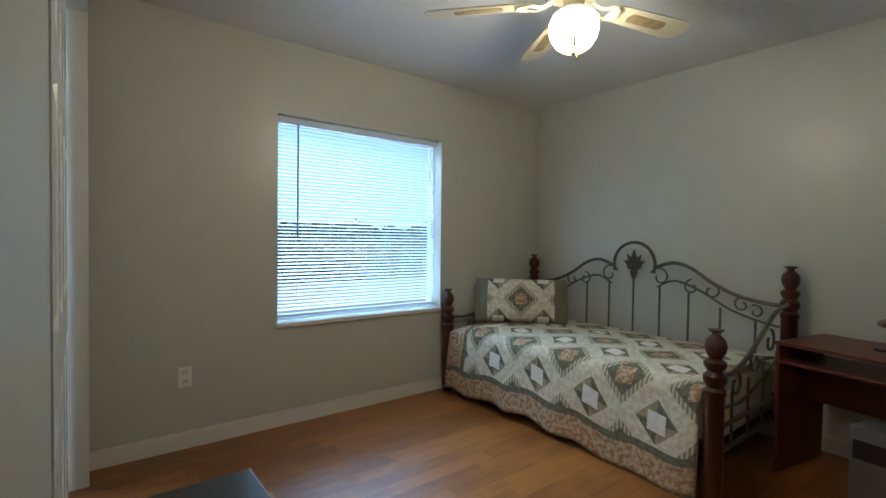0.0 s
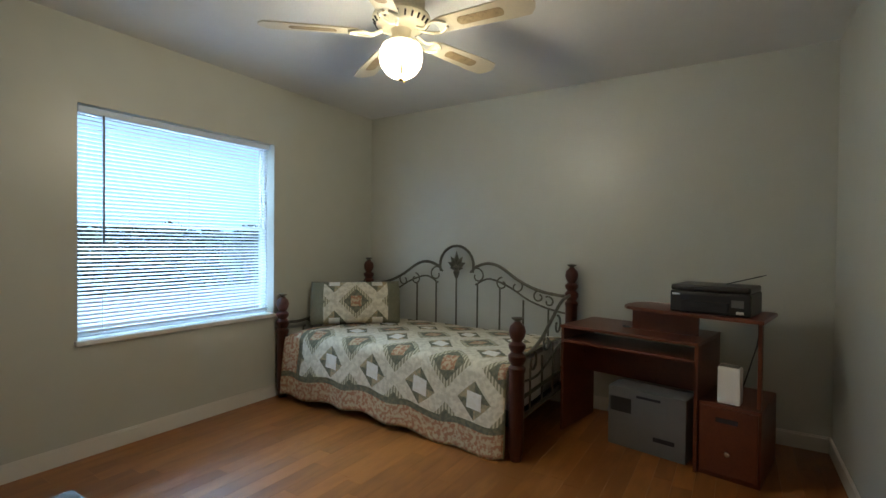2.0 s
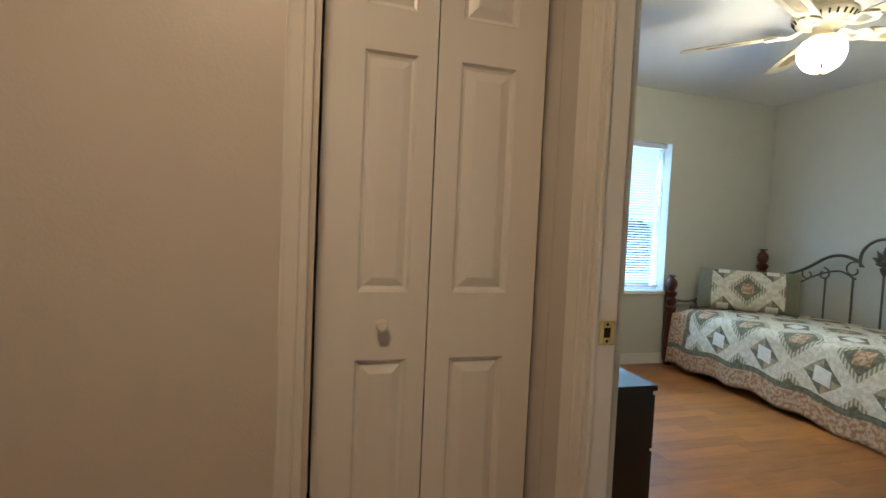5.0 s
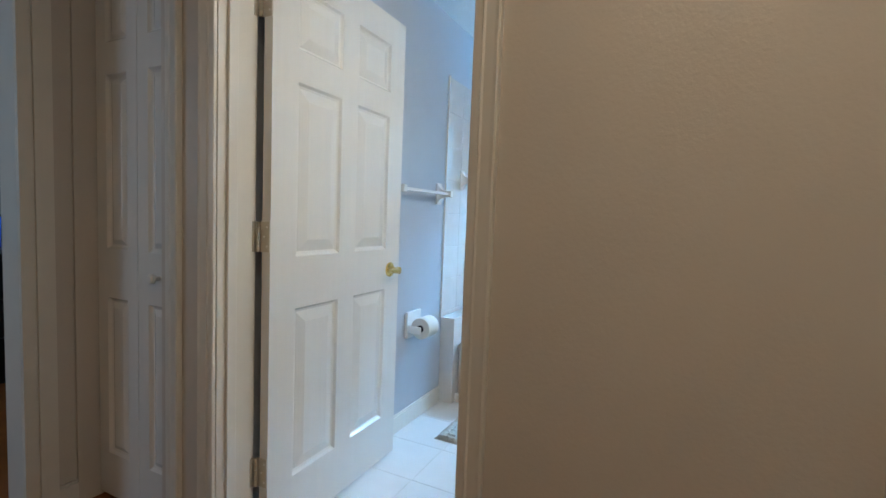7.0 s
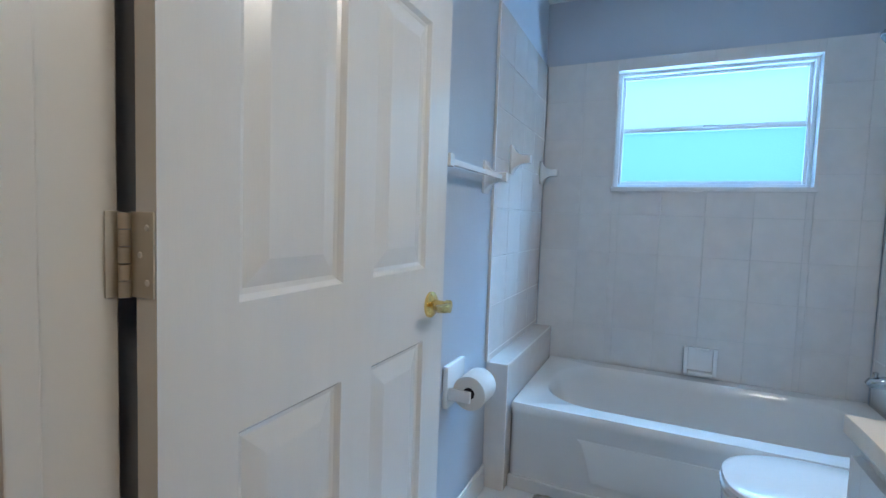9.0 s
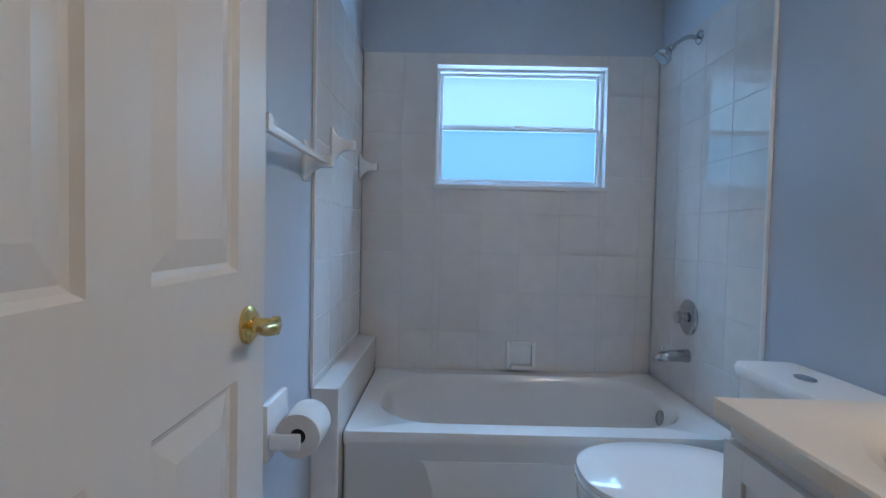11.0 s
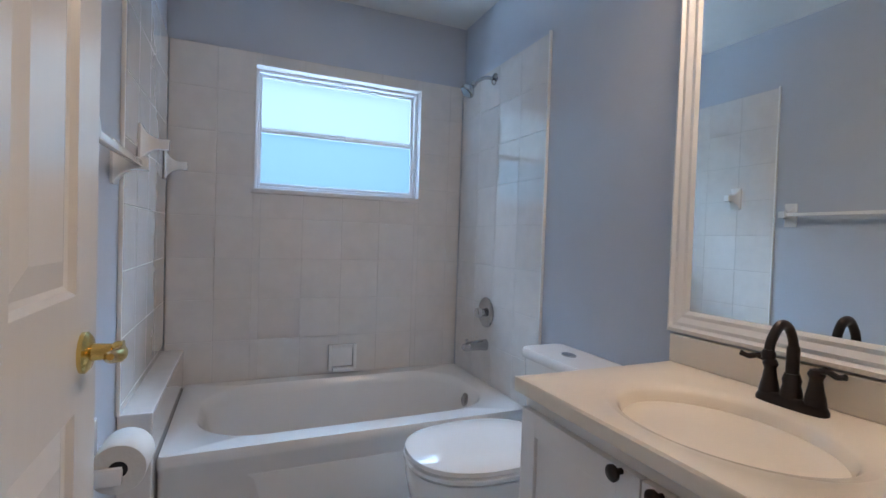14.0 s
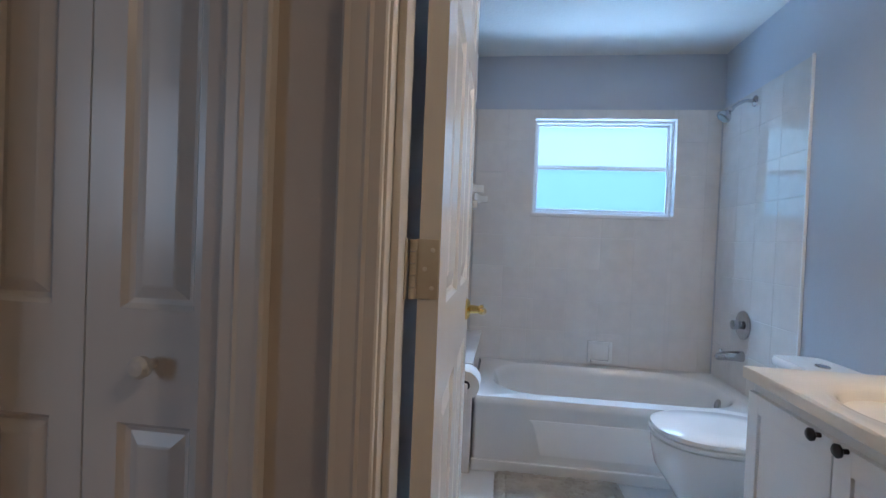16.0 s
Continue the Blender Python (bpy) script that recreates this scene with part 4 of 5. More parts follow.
def dresser(name, x0, x1, y0, y1, h, label, front, knobs=True):
    """Drawers face along +x or -x or -y, as front says."""
    ob = thing(name, label, "dresser")
    part("body", cube((x0 + .01, y0 + .01, 0.04), (x1 - .01, y1 - .01, h - .021), 0.003), BLACKWOOD, ob)
    part("top", cube((x0, y0, h - .02), (x1, y1, h), 0.004), BLACKWOOD, ob)
    part("plinth", cube((x0 + .02, y0 + .02, 0.0), (x1 - .02, y1 - .02, 0.0395)), BLACKWOOD, ob)
    n = 3
    for k in range(n):
        z0, z1 = 0.06 + k * (h - .09) / n, 0.05 + (k + 1) * (h - .09) / n
        if front == "x":
            d = part("drawer", cube((x1 - .0098, y0 + .02, z0), (x1 + .008, y1 - .02, z1), 0.003), BLACKWOOD, ob)
            kn = Matrix.Translation((x1 + .008, (y0 + y1) / 2, (z0 + z1) / 2)) @ Matrix.Rotation(radians(90), 4, "Y")
        else:
            d = part("drawer", cube((x0 - .008, y0 + .02, z0), (x0 + .0098, y1 - .02, z1), 0.003), BLACKWOOD, ob)
            kn = Matrix.Translation((x0 - .008, (y0 + y1) / 2, (z0 + z1) / 2)) @ Matrix.Rotation(radians(-90), 4, "Y")
        part("knob", turned([(0, 0), (.006, 0), (.006, .01), (.014, .016), (.012, .024), (0, .026)], kn, 12), CHROME, d, "small silver knob", True)
    return ob


dresser("low_dresser", 2.42, 2.775, 1.525, 2.0, 0.675, "low black dresser with a glossy top beside the doorway", "x")

# outlets and small fixtures
ol = thing("wall_outlet", "white double wall outlet above the baseboard", "outlet", (2.93, BN - .001, 0.418))
part("plate", cube((-.036, -.006, -.058), (.036, 0, .058), 0.003), WHITEPLASTIC, ol)
for z in (-.026, .026):
    s = part("socket", cube((-.017, -.009, z - .016), (.017, -.0062, z + .016), 0.003), TRIM, ol)
    for x in (-.007, .007):
        part("slot", cube((x - .0015, -.0098, z - .004), (x + .0015, -.0091, z + .007)), DARK, s)

# ---- dim room seen through the far doorway ----
dresser("tall_dresser", -2.95, -2.45, 1.2, 2.15, 0.82, "dark dresser with silver knobs in the dim room", "x")
lp_ = thing("laptop", "open laptop with a blue screen on the dark dresser", "laptop", (-2.62, 1.72, 0.821), 62)
part("base", cube((-.17, -.12, 0), (.17, .12, .018), 0.004), BLACKPLASTIC, lp_)
lid = part("lid", cube((-.17, 0, 0), (.17, .012, .23), 0.004, pose(0, .118, .012, -14, 0, 0)), BLACKPLASTIC, lp_)
part("screen", cube((-.155, -.002, .015), (.155, -.0005, .215), 0, pose(0, .118, .012, -14, 0, 0)), SCREEN, lid, "lit blue screen")
for k, (x, y, h, r) in enumerate(((-2.55, 1.90, .09, .018), (-2.60, 1.96, .13, .02), (-2.52, 1.98, .07, .025), (-2.66, 2.04, .11, .02))):
    bt = thing("bottle", "small clear toiletry bottle on the dark dresser", "bottle", (x, y, 0.821), 0, "bottles on the dresser")
    body = part("body", turned([(0, 0), (r, 0), (r, h * .7), (r * .5, h * .82), (r * .5, h * .9), (0, h * .9)], None, 14), GREYPLASTIC, bt, "", True)
    part("cap", turned([(0, h * .9), (r * .6, h * .9), (r * .6, h), (0, h)], None, 12), WHITEPLASTIC, bt)


# ---- bathroom ----
def tub():
    ob = thing("bathtub", "white enamelled alcove bathtub with a moulded apron", "bathtub")
    x0, x1, y0, y1, H = 0.085, TE - .004, 3.102, TN - .004, 0.365
    cx, cy, w, d = (x0 + x1) / 2, (y0 + y1) / 2, x1 - x0, y1 - y0
    rings = [rounded(cx, cy, w - .004, d - .02, 0.02, 0.0, 8), rounded(cx, cy, w - .004, d - .02, 0.02, 0.31, 8), rounded(cx, cy, w, d, 0.02, 0.325, 8), rounded(cx, cy, w, d, 0.02, H - .012, 8), rounded(cx, cy, w - .012, d - .012, 0.02, H, 8)]
    bw, bd = w - .17, d - .17
    bcy = cy + .01
    for inset, z, r in ((0, H - .002, .24), (.012, H - .012, .235), (.03, H - .05, .22), (.06, 0.2, .2), (.10, 0.09, .17), (.17, 0.055, .12)):
        rings.append(rounded(cx, bcy, bw - inset * 2, bd - inset * 1.6, r, z, 8))
    bm = ring_loft(bmesh.new(), rings, True, True)
    part("tub_shell", bm, ENAMEL, ob, "", True)
    o = [(x0 + .33, .09), (x1 - .03, .09), (x1 - .03, .27), (x0 + .26, .27), (x0 + .29, .24), (x0 + .31, .17)]
    apron = prism([(a, b) for a, b in o], 0.0, 0.004, Matrix.Translation((0, y0 + .0105, 0)) @ Matrix.Rotation(radians(90), 4, "X"), 0.007)
    part("apron_panel", apron, ENAMEL, ob, "", True)
    part("apron_foot", cube((x0, y0 - .008, 0.0), (x1, y0 + .012, 0.055), 0.006), ENAMEL, ob)
    part("overflow_plate", turned([(0, 0), (.034, 0), (.034, .004), (.026, .010), (0, .011)], Matrix.Translation((x1 - .118, bcy - .02, 0.29)) @ Matrix.Rotation(radians(-80), 4, "Y"), 24), CHROME, ob, "chrome overflow cover", True)


tub()
setting("tub_ledge", cube((TW + .001, 3.05, 0.0), (0.084, TN - .004, 0.535), 0.006), TILE, "white tiled ledge beside the tub", "ledge")


def towel_post(ob, y, z, x=0.004):
    bm = bmesh.new()
    m = Matrix.Translation((x, y, z))
    ring_loft(bm, [[m @ Vector((d, p[0], p[1])) for p in [(q[0], q[1]) for q in rounded(0, 0, w, h, .006, 0, 3)]] for d, w, h in ((0, .062, .125), (.007, .062, .125), (.013, .05, .096), (.026, .034, .062), (.045, .027, .04), (.062, .028, .036), (.082, .032, .038), (.088, .028, .034))], True, True)
    return part("post", bm, PORCELAIN, ob, "white ceramic bracket", True)


bar = thing("towel_bar", "white ceramic towel bar on the blue wall", "towel bar")
towel_post(bar, 2.955, 1.285, TW + .001)
towel_post(bar, 2.44, 1.285, TW + .001)
part("rod", cube((TW + .056, 2.45, 1.276), (TW + .074, 2.945, 1.294), 0.004), PORCELAIN, bar, "", True)
for y in (3.255, 3.82):
    hk = thing("ceramic_bracket", "white ceramic bracket on the tiled shower wall", "bracket")
    towel_post(hk, y, 1.39, 0.001)


def paper_holder():
    ob = thing("toilet_paper_holder", "white ceramic toilet paper holder with a full roll", "toilet paper holder")
    x = TW + .001
    bm = cube((x, 2.615, 0.49), (x + .02, 2.765, 0.635), 0.008)
    part("plate", bm, PORCELAIN, ob, "", True)
    for y in (2.612, 2.752):
        part("arm", cube((x + .0221, y, 0.525), (x + .10, y + .016, 0.565), 0.007), PORCELAIN, ob, "", True)
    m = Matrix.Translation((x + .088, 2.632, 0.553)) @ Matrix.Rotation(radians(-90), 4, "X")
    rings = [[m @ Vector((r * math.cos(2 * math.pi * i / 32), r * math.sin(2 * math.pi * i / 32), z)) for i in range(32)] for r, z in ((.02, 0), (.056, 0), (.057, .002), (.057, .108), (.056, .11), (.02, .11), (.02, 0))]
    part("paper_roll", ring_loft(bmesh.new(), rings), SHEET, ob, "white paper roll", True)
    part("core", turned([(.0195, .002), (.0195, .108)], m, 20), DARK, ob)


paper_holder()


def toilet():
    ob = thing("toilet", "white two-piece toilet with closed lid and top flush button", "toilet")
    cy = 2.725
    bowl = bmesh.new()
    rings = []
    for z, cx, rx, ry in ((0, 1.14, .25, .11), (.04, 1.14, .245, .105), (.12, 1.13, .20, .095), (.2, 1.10, .22, .12), (.28, 1.07, .245, .165), (.36, 1.06, .25, .182), (.392, 1.06, .25, .184), (.399, 1.06, .24, .175)):
        rings.append(oval(cx, cy, rx, ry, z, 40, 2.3))
    part("bowl", ring_loft(bowl, rings, True, True), PORCELAIN, ob, "", True)
    part("seat", ring_loft(bmesh.new(), [oval(1.06, cy, .25, .187, 0.4005, 44, 2.4), oval(1.06, cy, .255, .190, 0.4050, 44, 2.4), oval(1.06, cy, .255, .19, 0.4150, 44, 2.4), oval(1.06, cy, .248, .184, 0.4190, 44, 2.4)], True, True), PORCELAIN, ob, "white seat ring", True)
    part("lid", ring_loft(bmesh.new(), [oval(1.06, cy, .248, .185, 0.4210, 44, 2.4), oval(1.06, cy, .252, .188, 0.4250, 44, 2.4), oval(1.06, cy, .250, .187, 0.4370, 44, 2.4), oval(1.06, cy, .235, .172, 0.4440, 44, 2.4), oval(1.06, cy, .12, .09, 0.4470, 44, 2.4)], True, True), PORCELAIN, ob, "white closed lid", True)
    part("tank", ring_loft(bmesh.new(), [rounded(1.405, cy, .16, .30, .03, .3832), rounded(1.405, cy, .175, .33, .035, .50), rounded(1.405, cy, .18, .34, .035, .665)], True, True), PORCELAIN, ob, "", True)
    part("tank_lid", ring_loft(bmesh.new(), [rounded(1.402, cy, .192, .355, .04, .666), rounded(1.402, cy, .198, .36, .04, .672), rounded(1.402, cy, .198, .36, .04, .692), rounded(1.402, cy, .186, .35, .036, .70)], True, True), PORCELAIN, ob, "", True)
    part("flush_button", ring_loft(bmesh.new(), [oval(1.40, cy, .022, .032, .7002, 24), oval(1.40, cy, .022, .032, .704, 24), oval(1.40, cy, .018, .028, .706, 24)], True, True), CHROME, ob, "chrome flush button", True)
    for y in (cy - .07, cy + .07):
        part("lid_hinge", cube((1.298, y - .02, .42), (1.325, y + .02, .445), 0.006), PORCELAIN, ob)


toilet()


def vanity():
    ob = thing("vanity_cabinet", "white shaker vanity cabinet with bronze knobs", "vanity")
    x0, x1, y0, y1, H = 0.985, TE + .011, TS + .012, 2.365, 0.7255
    part("body", cube((x0, y0, 0.09), (x1, y1, H), 0.003), CABINET, ob)
    part("toe_kick", cube((x0 + .06, y0, 0.0), (x1, y1, 0.0895)), CABINET, ob)
    mid = (y0 + y1) / 2
    for a, b, ky in ((y0 + .012, mid - .002, mid - .045), (mid + .002, y1 - .012, mid + .045)):
        s = 0.055
        zb, zt = 0.11, H - .03
        d = part("door", cube((x0 - .010, a + s - .004, zb + s - .004), (x0 - .001, b - s + .004, zt - s + .004)), CABINET, ob, "white shaker door")
        for lo, hi in (((x0 - .019, a, zb), (x0 - .001, a + s, zt)), ((x0 - .019, b - s, zb), (x0 - .001, b, zt))):
            part("stile", cube(lo, hi, 0.0015), CABINET, d)
        for lo, hi in (((x0 - .019, a + s, zt - s), (x0 - .001, b - s, zt)), ((x0 - .019, a + s, zb), (x0 - .001, b - s, zb + s))):
            part("rail", cube(lo, hi, 0.0015), CABINET, d)
        part("knob", turned([(0, 0), (.006, 0), (.006, .012), (.015, .018), (.0155, .024), (.011, .028), (0, .029)], Matrix.Translation((x0 - .019, ky, 0.69)) @ Matrix.Rotation(radians(-90), 4, "Y"), 16), BRONZE, d, "dark bronze knob", True)
    bm = bmesh.new()
    s = 0.05
    for lo, hi in (((x0 + .01, y1, .10), (x0 + s, y1 + .006, H - .01)), ((x1 - s, y1, .10), (x1 - .004, y1 + .006, H - .01)), ((x0 + s, y1, H - .06), (x1 - s, y1 + .006, H - .01)), ((x0 + s, y1, .10), (x1 - s, y1 + .006, .16))):
        box(bm, lo, hi, 0.001)
    part("side_frame", bm, CABINET, ob)
    top = thing("basin_counter", "ivory cultured marble vanity top with an oval basin", "countertop")
    tx0, tx1, ty0, ty1 = 0.962, TE + .01, TS + .003, 2.385
    cx, cy, rx, ry = 1.205, 2.01, 0.165, 0.215
    bm = bmesh.new()
    n = 64

    def edge(z, i, grow=0.0):
        a = 2 * math.pi * i / n
        c, s_ = math.cos(a), math.sin(a)
        t = min(((tx1 - cx) if c > 0 else (cx - tx0)) / max(abs(c), 1e-6), ((ty1 - cy) if s_ > 0 else (cy - ty0)) / max(abs(s_), 1e-6))
        return (cx + c * (t + grow), cy + s_ * (t + grow), z)
    corners = [math.atan2(sy - cy, sx - cx) for sx in (tx0, tx1) for sy in (ty0, ty1)]
    rings = [[edge(0.7265, i, -.004) for i in range(n)], [edge(0.733, i) for i in range(n)], [edge(0.757, i) for i in range(n)], [edge(0.762, i, -.005) for i in range(n)]]
    for k, (g, z) in enumerate(((.16, .762), (.14, .760), (.05, .757), (.0, .748), (-.06, .72), (-.14, .69), (-.3, .66), (-.55, .642), (-.85, .637))):
        rings.append([(cx + rx * (1 + g) * math.cos(2 * math.pi * i / n), cy + ry * (1 + g) * math.sin(2 * math.pi * i / n), z) for i in range(n)])
    for r in rings[:4]:
        for a in corners:
            i = round(a / (2 * math.pi) * n) % n
            sx, sy = (tx1 if math.cos(a) > 0 else tx0), (ty1 if math.sin(a) > 0 else ty0)
            r[i] = (sx, sy, r[i][2])
    part("slab", ring_loft(bm, rings, True, True), MARBLE, top, "", True)
    part("backsplash", cube((tx1 - .018, ty0, 0.7622), (tx1, ty1, 0.845), 0.004), MARBLE, top)
    part("drain", turned([(0, 0), (.022, 0), (.02, .004), (0, .005)], Matrix.Translation((cx, cy, .6372)), 20), BRONZE, top, "dark drain ring", True)
    fx, fy, z = 1.425, 2.01, 0.7625
    f = thing("faucet", "oil-rubbed bronze two-handle basin faucet with arched spout", "faucet", (fx, fy, z))
    f.scale = (0.84, 0.84, 0.96)
    part("base_plate", ring_loft(bmesh.new(), [oval(0, 0, .03, .085, 0, 40, 3), oval(0, 0, .03, .085, .008, 40, 3), oval(0, 0, .024, .078, .02, 40, 3), oval(0, 0, .018, .07, .024, 40, 3)], True, True), BRONZE, f, "", True)
    sp = part("spout", tube(bmesh.new(), curve([(0, 0, .02), (0, 0, .10), (-.002, 0, .145), (-.025, 0, .18), (-.06, 0, .185), (-.09, 0, .155), (-.098, 0, .13)], 6), [.02] * 3 + [.015] * 8 + [.0115] * 26, 14), BRONZE, f, "", True)
    part("collar", turned([(0, .02), (.026, .02), (.024, .035), (.02, .05), (.022, .06), (.017, .075), (0, .076)], None, 20), BRONZE, f, "", True)
    part("nozzle", turned([(0, 0), (.015, 0), (.016, .012), (.012, .02), (0, .021)], Matrix.Translation((-.099, 0, .115)), 16), BRONZE, f, "", True)
    for s_ in (-1, 1):
        h = part("handle", turned([(0, .02), (.025, .02), (.022, .035), (.017, .055), (.014, .075), (.019, .085), (.014, .096), (0, .10)], Matrix.Translation((0, s_ * .055, 0)), 18), BRONZE, f, "", True)
        part("lever", tube(bmesh.new(), curve([(0, s_ * .055, .09), (-.01, s_ * .08, .10), (-.015, s_ * .105, .094), (-.018, s_ * .125, .098)], 5), [.008] * 6 + [.007] * 5 + [.006] * 3 + [.007] * 2, 8), BRONZE, h, "", True)


vanity()


def mirror():
    ob = thing("wall_mirror", "wall mirror in a white stepped wooden frame over the vanity", "mirror")
    x, y0, y1, z0, z1 = TE + .011, 1.665, 2.395, 0.852, 1.865
    for k, (lo, hi) in enumerate((((y0, z0), (y1, z0)), ((y1, z0), (y1, z1)), ((y1, z1), (y0, z1)), ((y0, z1), (y0, z0)))):
        bm = bmesh.new()
        prof = [(0, .004), (0, .02), (.012, .028), (.02, .02), (.03, .022), (.045, .014), (.055, .015), (.068, .006), (.068, .002)]
        ends = []
        nxt = [(1, 1), (-1, 1), (-1, -1), (1, -1)]
        for (py, pz), (sy, sz) in ((lo, nxt[k]), (hi, nxt[(k + 1) % 4])):
            ends.append([bm.verts.new((x - h, py + sy * d, pz + sz * d)) for d, h in prof])
        for i in range(len(prof) - 1):
            bm.faces.new((ends[0][i], ends[0][i + 1], ends[1][i + 1], ends[1][i]))
        bmesh.ops.recalc_face_normals(bm, faces=bm.faces)
        part("frame_side", bm, CABINET, ob)
    part("backing", cube((x - .0035, y0 + .004, z0 + .004), (x, y1 - .004, z1 - .004)), TRIM, ob)
    part("mirror_glass", cube((x - .008, y0 + .06, z0 + .06), (x - .004, y1 - .06, z1 - .06)), MIRROR, ob, "silvered mirror glass")


mirror()
vl = thing("vanity_light", "white bar vanity light with frosted shades above the mirror", "wall lamp", (TE + .01, 2.03, 2.06))
part("bar", cube((-.03, -.28, -.03), (0, .28, .03), 0.006), CHROME, vl)
for y in (-.19, 0, .19):
    sh = part("shade", turned([(.022, .05), (.03, .045), (.05, 0), (.055, -.05), (.052, -.05), (.046, 0), (.0, .04)], Matrix.Translation((-.07, y, 0)), 20), BULBGLASS, vl, "lit frosted shade", True)
    sh.visible_shadow = False
hl = thing("hall_light", "lit frosted flush ceiling light in the hall", "ceiling light", (1.4, 0.45, CH))
part("base", turned([(0, -.02), (.15, -.02), (.15, -.0005), (0, -.0005)], None, 32), TRIM, hl)
gl = part("bowl", turned([(0, -.0535), (.05, -.052), (.10, -.045), (.13, -.03), (.135, -.021), (0, -.021)], None, 32), BULBGLASS, hl, "lit frosted glass bowl", True)
gl.visible_shadow = False


def shower():
    x = TE - .001
    ob = thing("shower", "chrome shower head on a bent wall arm", "shower")
    part("flange", turned([(0, 0), (.03, 0), (.028, .006), (.014, .014), (0, .015)], Matrix.Translation((x, 3.515, 1.925)) @ Matrix.Rotation(radians(-90), 4, "Y"), 20), CHROME, ob, "", True)
    part("arm", tube(bmesh.new(), curve([(x, 3.515, 1.925), (x - .05, 3.515, 1.925), (x - .09, 3.515, 1.905), (x - .115, 3.515, 1.885)], 6), 0.0095, 12), CHROME, ob, "", True)
    m = Matrix.Translation((x - .118, 3.515, 1.882)) @ Matrix.Rotation(radians(40), 4, "Y") @ Matrix.Rotation(radians(180), 4, "X")
    hd = part("shower_head", turned([(0, -.01), (.014, -.008), (.016, .008), (.012, .016), (.028, .034), (.038, .05), (.038, .062), (.034, .066), (0, .066)], m, 24), CHROME, ob, "", True)
    part("spray_face", turned([(0, .0662), (.03, .0662), (.028, .069), (0, .07)], m, 20), GREYPLASTIC, hd)
    v = thing("shower_valve", "round chrome shower valve plate with a knob", "shower valve")
    mv = Matrix.Translation((x, 3.52, 0.725)) @ Matrix.Rotation(radians(-90), 4, "Y")
    part("plate", turned([(0, 0), (.078, 0), (.078, .004), (.066, .012), (.03, .016), (0, .016)], mv, 32), CHROME, v, "", True)
    part("knob", turned([(0, .0165), (.02, .0165), (.018, .03), (.026, .036), (.026, .056), (.02, .06), (0, .061)], mv, 20), CHROME, v, "", True)
    s = thing("bath_tap", "short chrome spout over the tub", "tub spout")
    part("spout_body", tube(bmesh.new(), [(x, 3.515, 0.557), (x - .03, 3.515, 0.557), (x - .09, 3.515, 0.555), (x - .125, 3.515, 0.548), (x - .135, 3.515, 0.54)], [.03, .027, .024, .021, .012], 16), CHROME, s, "", True)
    part("diverter", turned([(0, 0), (.006, 0), (.006, .012), (.01, .014), (.008, .02), (0, .021)], Matrix.Translation((x - .11, 3.515, 0.572)), 12), CHROME, s, "", True)


shower()
sd = thing("soap_dish", "white ceramic soap dish set in the tile", "soap dish", (0.833, TN - .003, 0.45))
bm = bmesh.new()
for lo, hi in (((-.075, -.02, -.068), (-.055, 0, .068)), ((.055, -.02, -.068), (.075, 0, .068)), ((-.0549, -.02, .05), (.0549, 0, .068)), ((-.0549, -.05, -.068), (.0549, 0, -.05)), ((-.0549, -.004, -.0499), (.0549, 0, .0499))):
    box(bm, lo, hi, 0.004)
part("dish_body", bm, PORCELAIN, sd, "", True)

rug = thing("bath_rug", "taupe shag bath rug on the tile floor", "rug")
bm = bmesh.new()
n, mm = 70, 56
grid = []
for i in range(n + 1):
    row = []
    for j in range(mm + 1):
        a, b = i / n * 2 - 1, j / mm * 2 - 1
        r = max(abs(a), abs(b))
        k = min(1.0, (1 - r) * 14)
        ring = 0.006 if 0.80 < r < 0.84 else 0
        z = 0.002 + k * (0.016 + 0.007 * random.random() - ring)
        row.append(bm.verts.new((0.495 + a * 0.29 + random.uniform(-.002, .002), 2.84 + b * 0.25 + random.uniform(-.002, .002), z)))
    grid.append(row)
for i in range(n):
    for j in range(mm):
        bm.faces.new((grid[i][j], grid[i + 1][j], grid[i + 1][j + 1], grid[i][j + 1]))
part("shag_surface", bm, RUG, rug, "", True)


# ---- outside ----
setting("ground", cube((-60, 4.3, -0.6), (60, 160, -0.35)), GRASS, "dry lawn outside the windows", "ground")
setting("pavement", cube((-40, 5.5, -0.349), (50, 15.9, -0.33)), CONCRETE, "pale concrete drive outside", "pavement")


def hedge(name, x0, x1, y, h, seed, label):
    rnd = random.Random(seed)
    ob = thing(name, label, "hedge")
    tr = bmesh.new()
    for k in range(9):
        x = x0 + (x1 - x0) * (k + .5) / 9
        tube(tr, [(x, y, -.36), (x + rnd.uniform(-.1, .1), y, h * .3), (x + rnd.uniform(-.3, .3), y + rnd.uniform(-.2, .2), h * .8)], [.06, .045, .02], 6)
    part("trunk", tr, CHERRY, ob)
    bm = bmesh.new()
    for k in range(9000):
        x = rnd.uniform(x0, x1)
        top = h * (0.75 + .25 * noise.noise((x * .9, seed, 0)))
        z = rnd.uniform(-.3, top)
        c = Vector((x, y + rnd.uniform(-.5, .5), z))
        d = Vector((rnd.uniform(-1, 1), rnd.uniform(-1, 1), rnd.uniform(-.4, 1))).normalized() * rnd.uniform(.16, .34)
        s = d.cross(Vector((rnd.uniform(-1, 1), rnd.uniform(-1, 1), rnd.uniform(-1, 1)))).normalized() * .13
        bm.faces.new([bm.verts.new(p) for p in (c - d, c + s, c + d, c - s)])
    part("foliage", bm, LEAF, ob)["kind"] = "stuff"


hedge("hedge", -6, 26, 16.6, 2.15, 3, "dense green hedge beyond the drive")


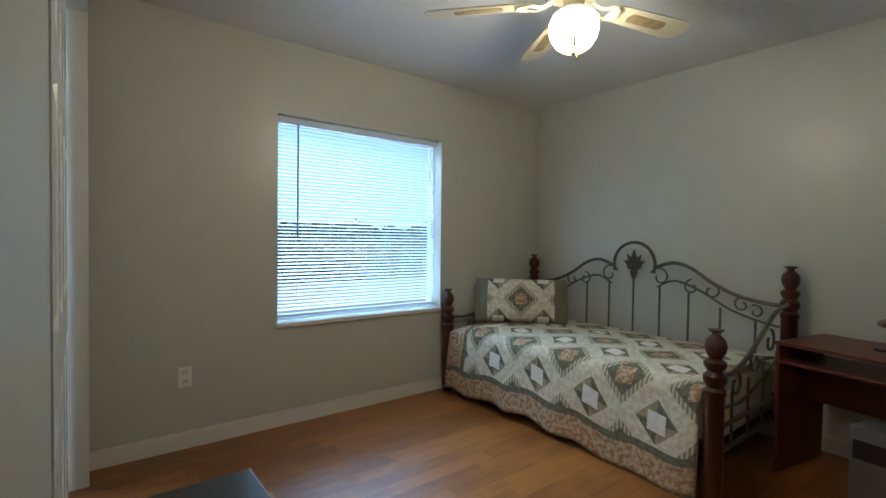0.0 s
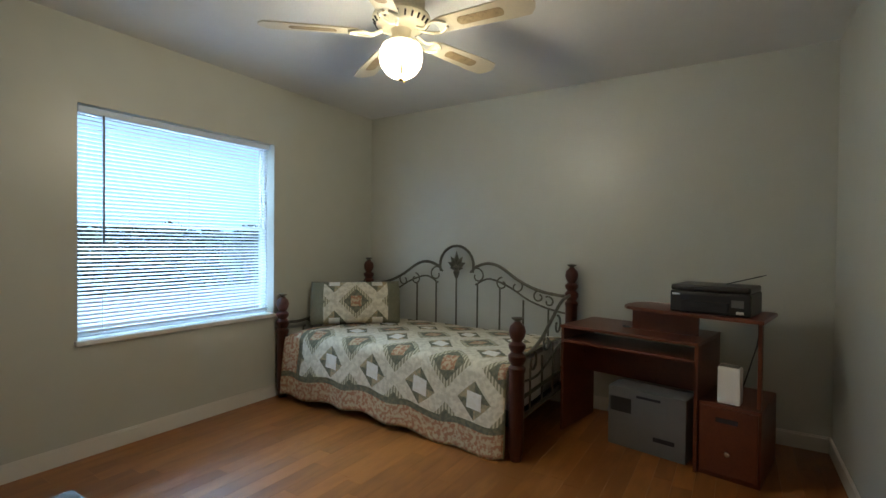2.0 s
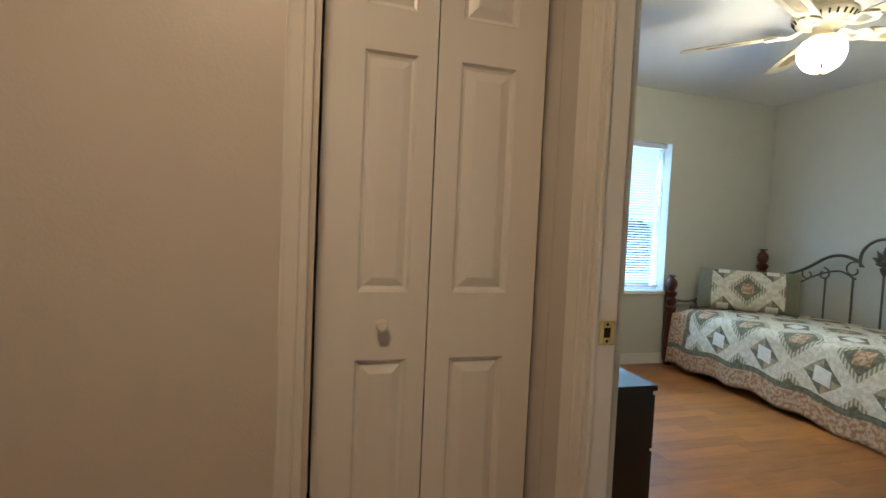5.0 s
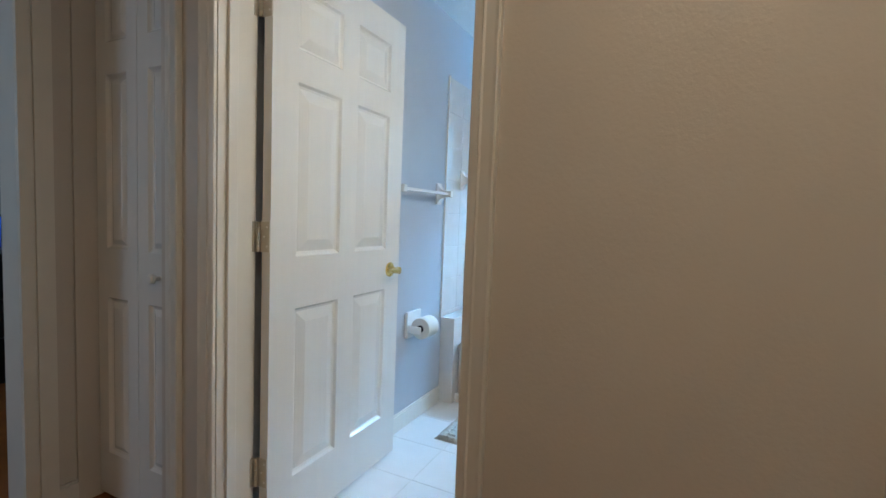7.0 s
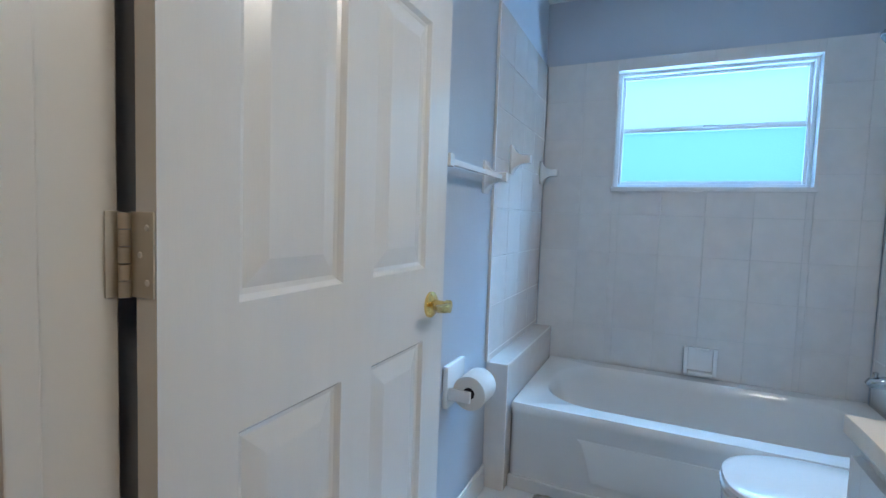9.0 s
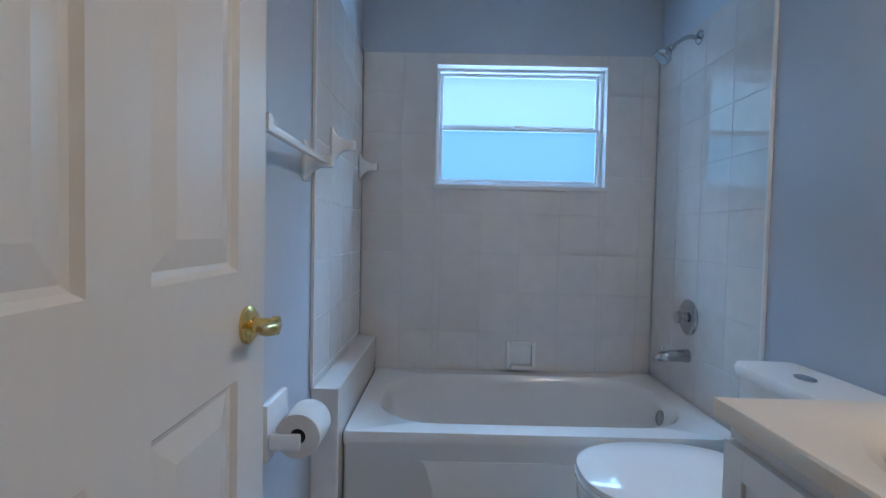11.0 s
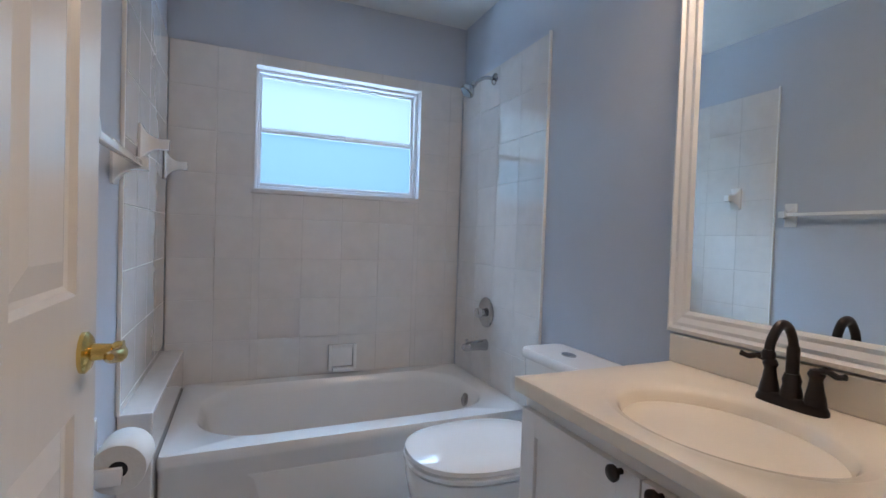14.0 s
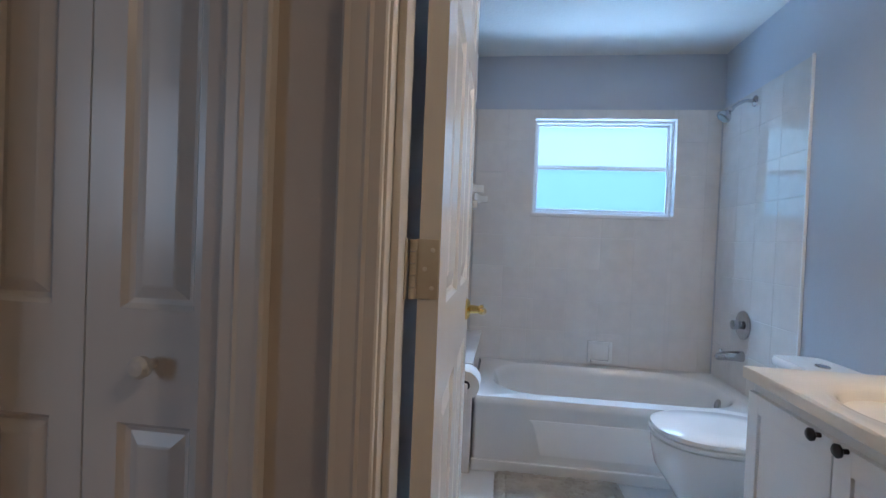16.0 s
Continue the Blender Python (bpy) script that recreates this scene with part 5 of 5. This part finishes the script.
setting("backdrop", cube((-90, 45, -0.4), (110, 45.2, 40)), BACKDROP, "bright hazy sky beyond the lawn", "sky")


# ---- pieces of floors and tiled walls ----
def planks():
    rnd = random.Random(5)
    W = 0.097
    meshes = {}
    y = BS + .002
    i = 0
    while y < BN - .01:
        w = min(W, BN - .001 - y)
        x = BW + .03
        ln = rnd.uniform(0.15, 0.6)
        while x < BE - .002:
            e = min(x + ln, BE - .001)
            key = (round(e - x, 3), round(w, 3))
            if key not in meshes:
                bm = cube((0, 0, -0.011), (key[0] - .0008, key[1] - .0008, 0.0), 0.0006)
                ob = part("plank", bm, LAMINATE, floor)
                meshes[key] = ob.data
            else:
                ob = new("plank", meshes[key])
                ob.parent = floor
            ob.location = (x, y, 0)
            x = e
            ln = rnd.choice((0.55, 0.65, 0.75))
        y += W
        i += 1
    for lo, hi in (((HW + .01, HS + .01, -.011), (BW + .028, BS, 0)), ((HW + .01, BS + .001, -.011), (BW + .028, 1.52, 0)), ((-4.2, -2.2, -.011), (HW + .008, 3.0, 0))):
        part("plank_field", cube(lo, hi), LAMINATE, floor)


planks()


def tiles(parent_name, label, u0, u1, v0, v1, place, hole=None, size=0.203, mat=TILE, joint=0.0015, thick=0.010):
    """Square tiles over a rectangle; place(u, v, d) gives the point d proud of the wall."""
    back = bmesh.new()
    cells = []

    def slab(bm, a, b, c, d, lo, hi, bev=0.0):
        vs = [bm.verts.new(place(u, v, dd)) for dd in (lo, hi) for u, v in ((a, c), (b, c), (b, d), (a, d))]
        for f in ((0, 1, 2, 3), (4, 5, 6, 7), (0, 1, 5, 4), (1, 2, 6, 5), (2, 3, 7, 6), (3, 0, 4, 7)):
            bm.faces.new([vs[i] for i in f])
        bmesh.ops.recalc_face_normals(bm, faces=bm.faces)
        if bev:
            bmesh.ops.bevel(bm, geom=list(bm.edges), offset=bev, segments=1, affect="EDGES")
    rects = [(u0, u1, v0, v1)] if not hole else [(u0, hole[0], v0, v1), (hole[1], u1, v0, v1), (hole[0], hole[1], v0, hole[2]), (hole[0], hole[1], hole[3], v1)]
    for a, b, c, d in rects:
        slab(back, a, b, c, d, 0.0, thick - .0012)
    ob = setting(parent_name, back, GROUT, label, "tiling")
    for a, b, c, d in rects:
        us = [a] + [u0 + k * size for k in range(1, 20) if a + .012 < u0 + k * size < b - .012] + [b]
        vs = [c] + [v1 - k * size for k in range(20, 0, -1) if c + .012 < v1 - k * size < d - .012] + [d]
        for p, q in zip(us, us[1:]):
            for r, s in zip(vs, vs[1:]):
                bm = bmesh.new()
                slab(bm, p + joint / 2, q - joint / 2, r + joint / 2, s - joint / 2, 0.0005, thick, 0.0012)
                part("tile", bm, mat, ob)
    return ob


tiles("tiling_north", "white glazed wall tiles round the tub window", 0.0, TE, 0.34, 1.985, lambda u, v, d: (u, TN + .0118 - d, v), (0.37, 1.245, 1.32, 1.93))
tiles("tiling_west", "white glazed tiles above the ledge", 3.045, TN - .0005, 0.5355, 1.985, lambda u, v, d: (TW + .0002 + d, u, v))
tiles("tiling_east", "white glazed tiles behind the shower fittings", 3.06, TN - .0005, 0.0, 1.985, lambda u, v, d: (TE + .0118 - d, u, v))
tiles("tiling_floor", "white square floor tiles", TW + .002, TE + .01, TS - .05, 3.118, lambda u, v, d: (u, v, d - .0088), None, 0.305, FLOORTILE, 0.003, 0.009)
bm = bmesh.new()
box(bm, (TW + .0002, 3.036, 0.5355), (TW + .0125, 3.0445, 1.994), 0.003)
box(bm, (TE - .001, 3.049, 0.0), (TE + .0118, 3.0595, 1.994), 0.003)
setting("trim_tile_edge", bm, PORCELAIN, "white rounded tile edge trim", "tile trim")
bm = bmesh.new()
for lo, hi in (((0.37, TN - .0005, 1.3197), (0.3745, 3.954, 1.93)), ((1.2405, TN - .0005, 1.3197), (1.245, 3.954, 1.93)), ((0.3746, TN - .0005, 1.9255), (1.2404, 3.954, 1.93))):
    box(bm, lo, hi)
setting("trim_window_reveal", bm, TILE, "white tiled window reveal", "window trim")
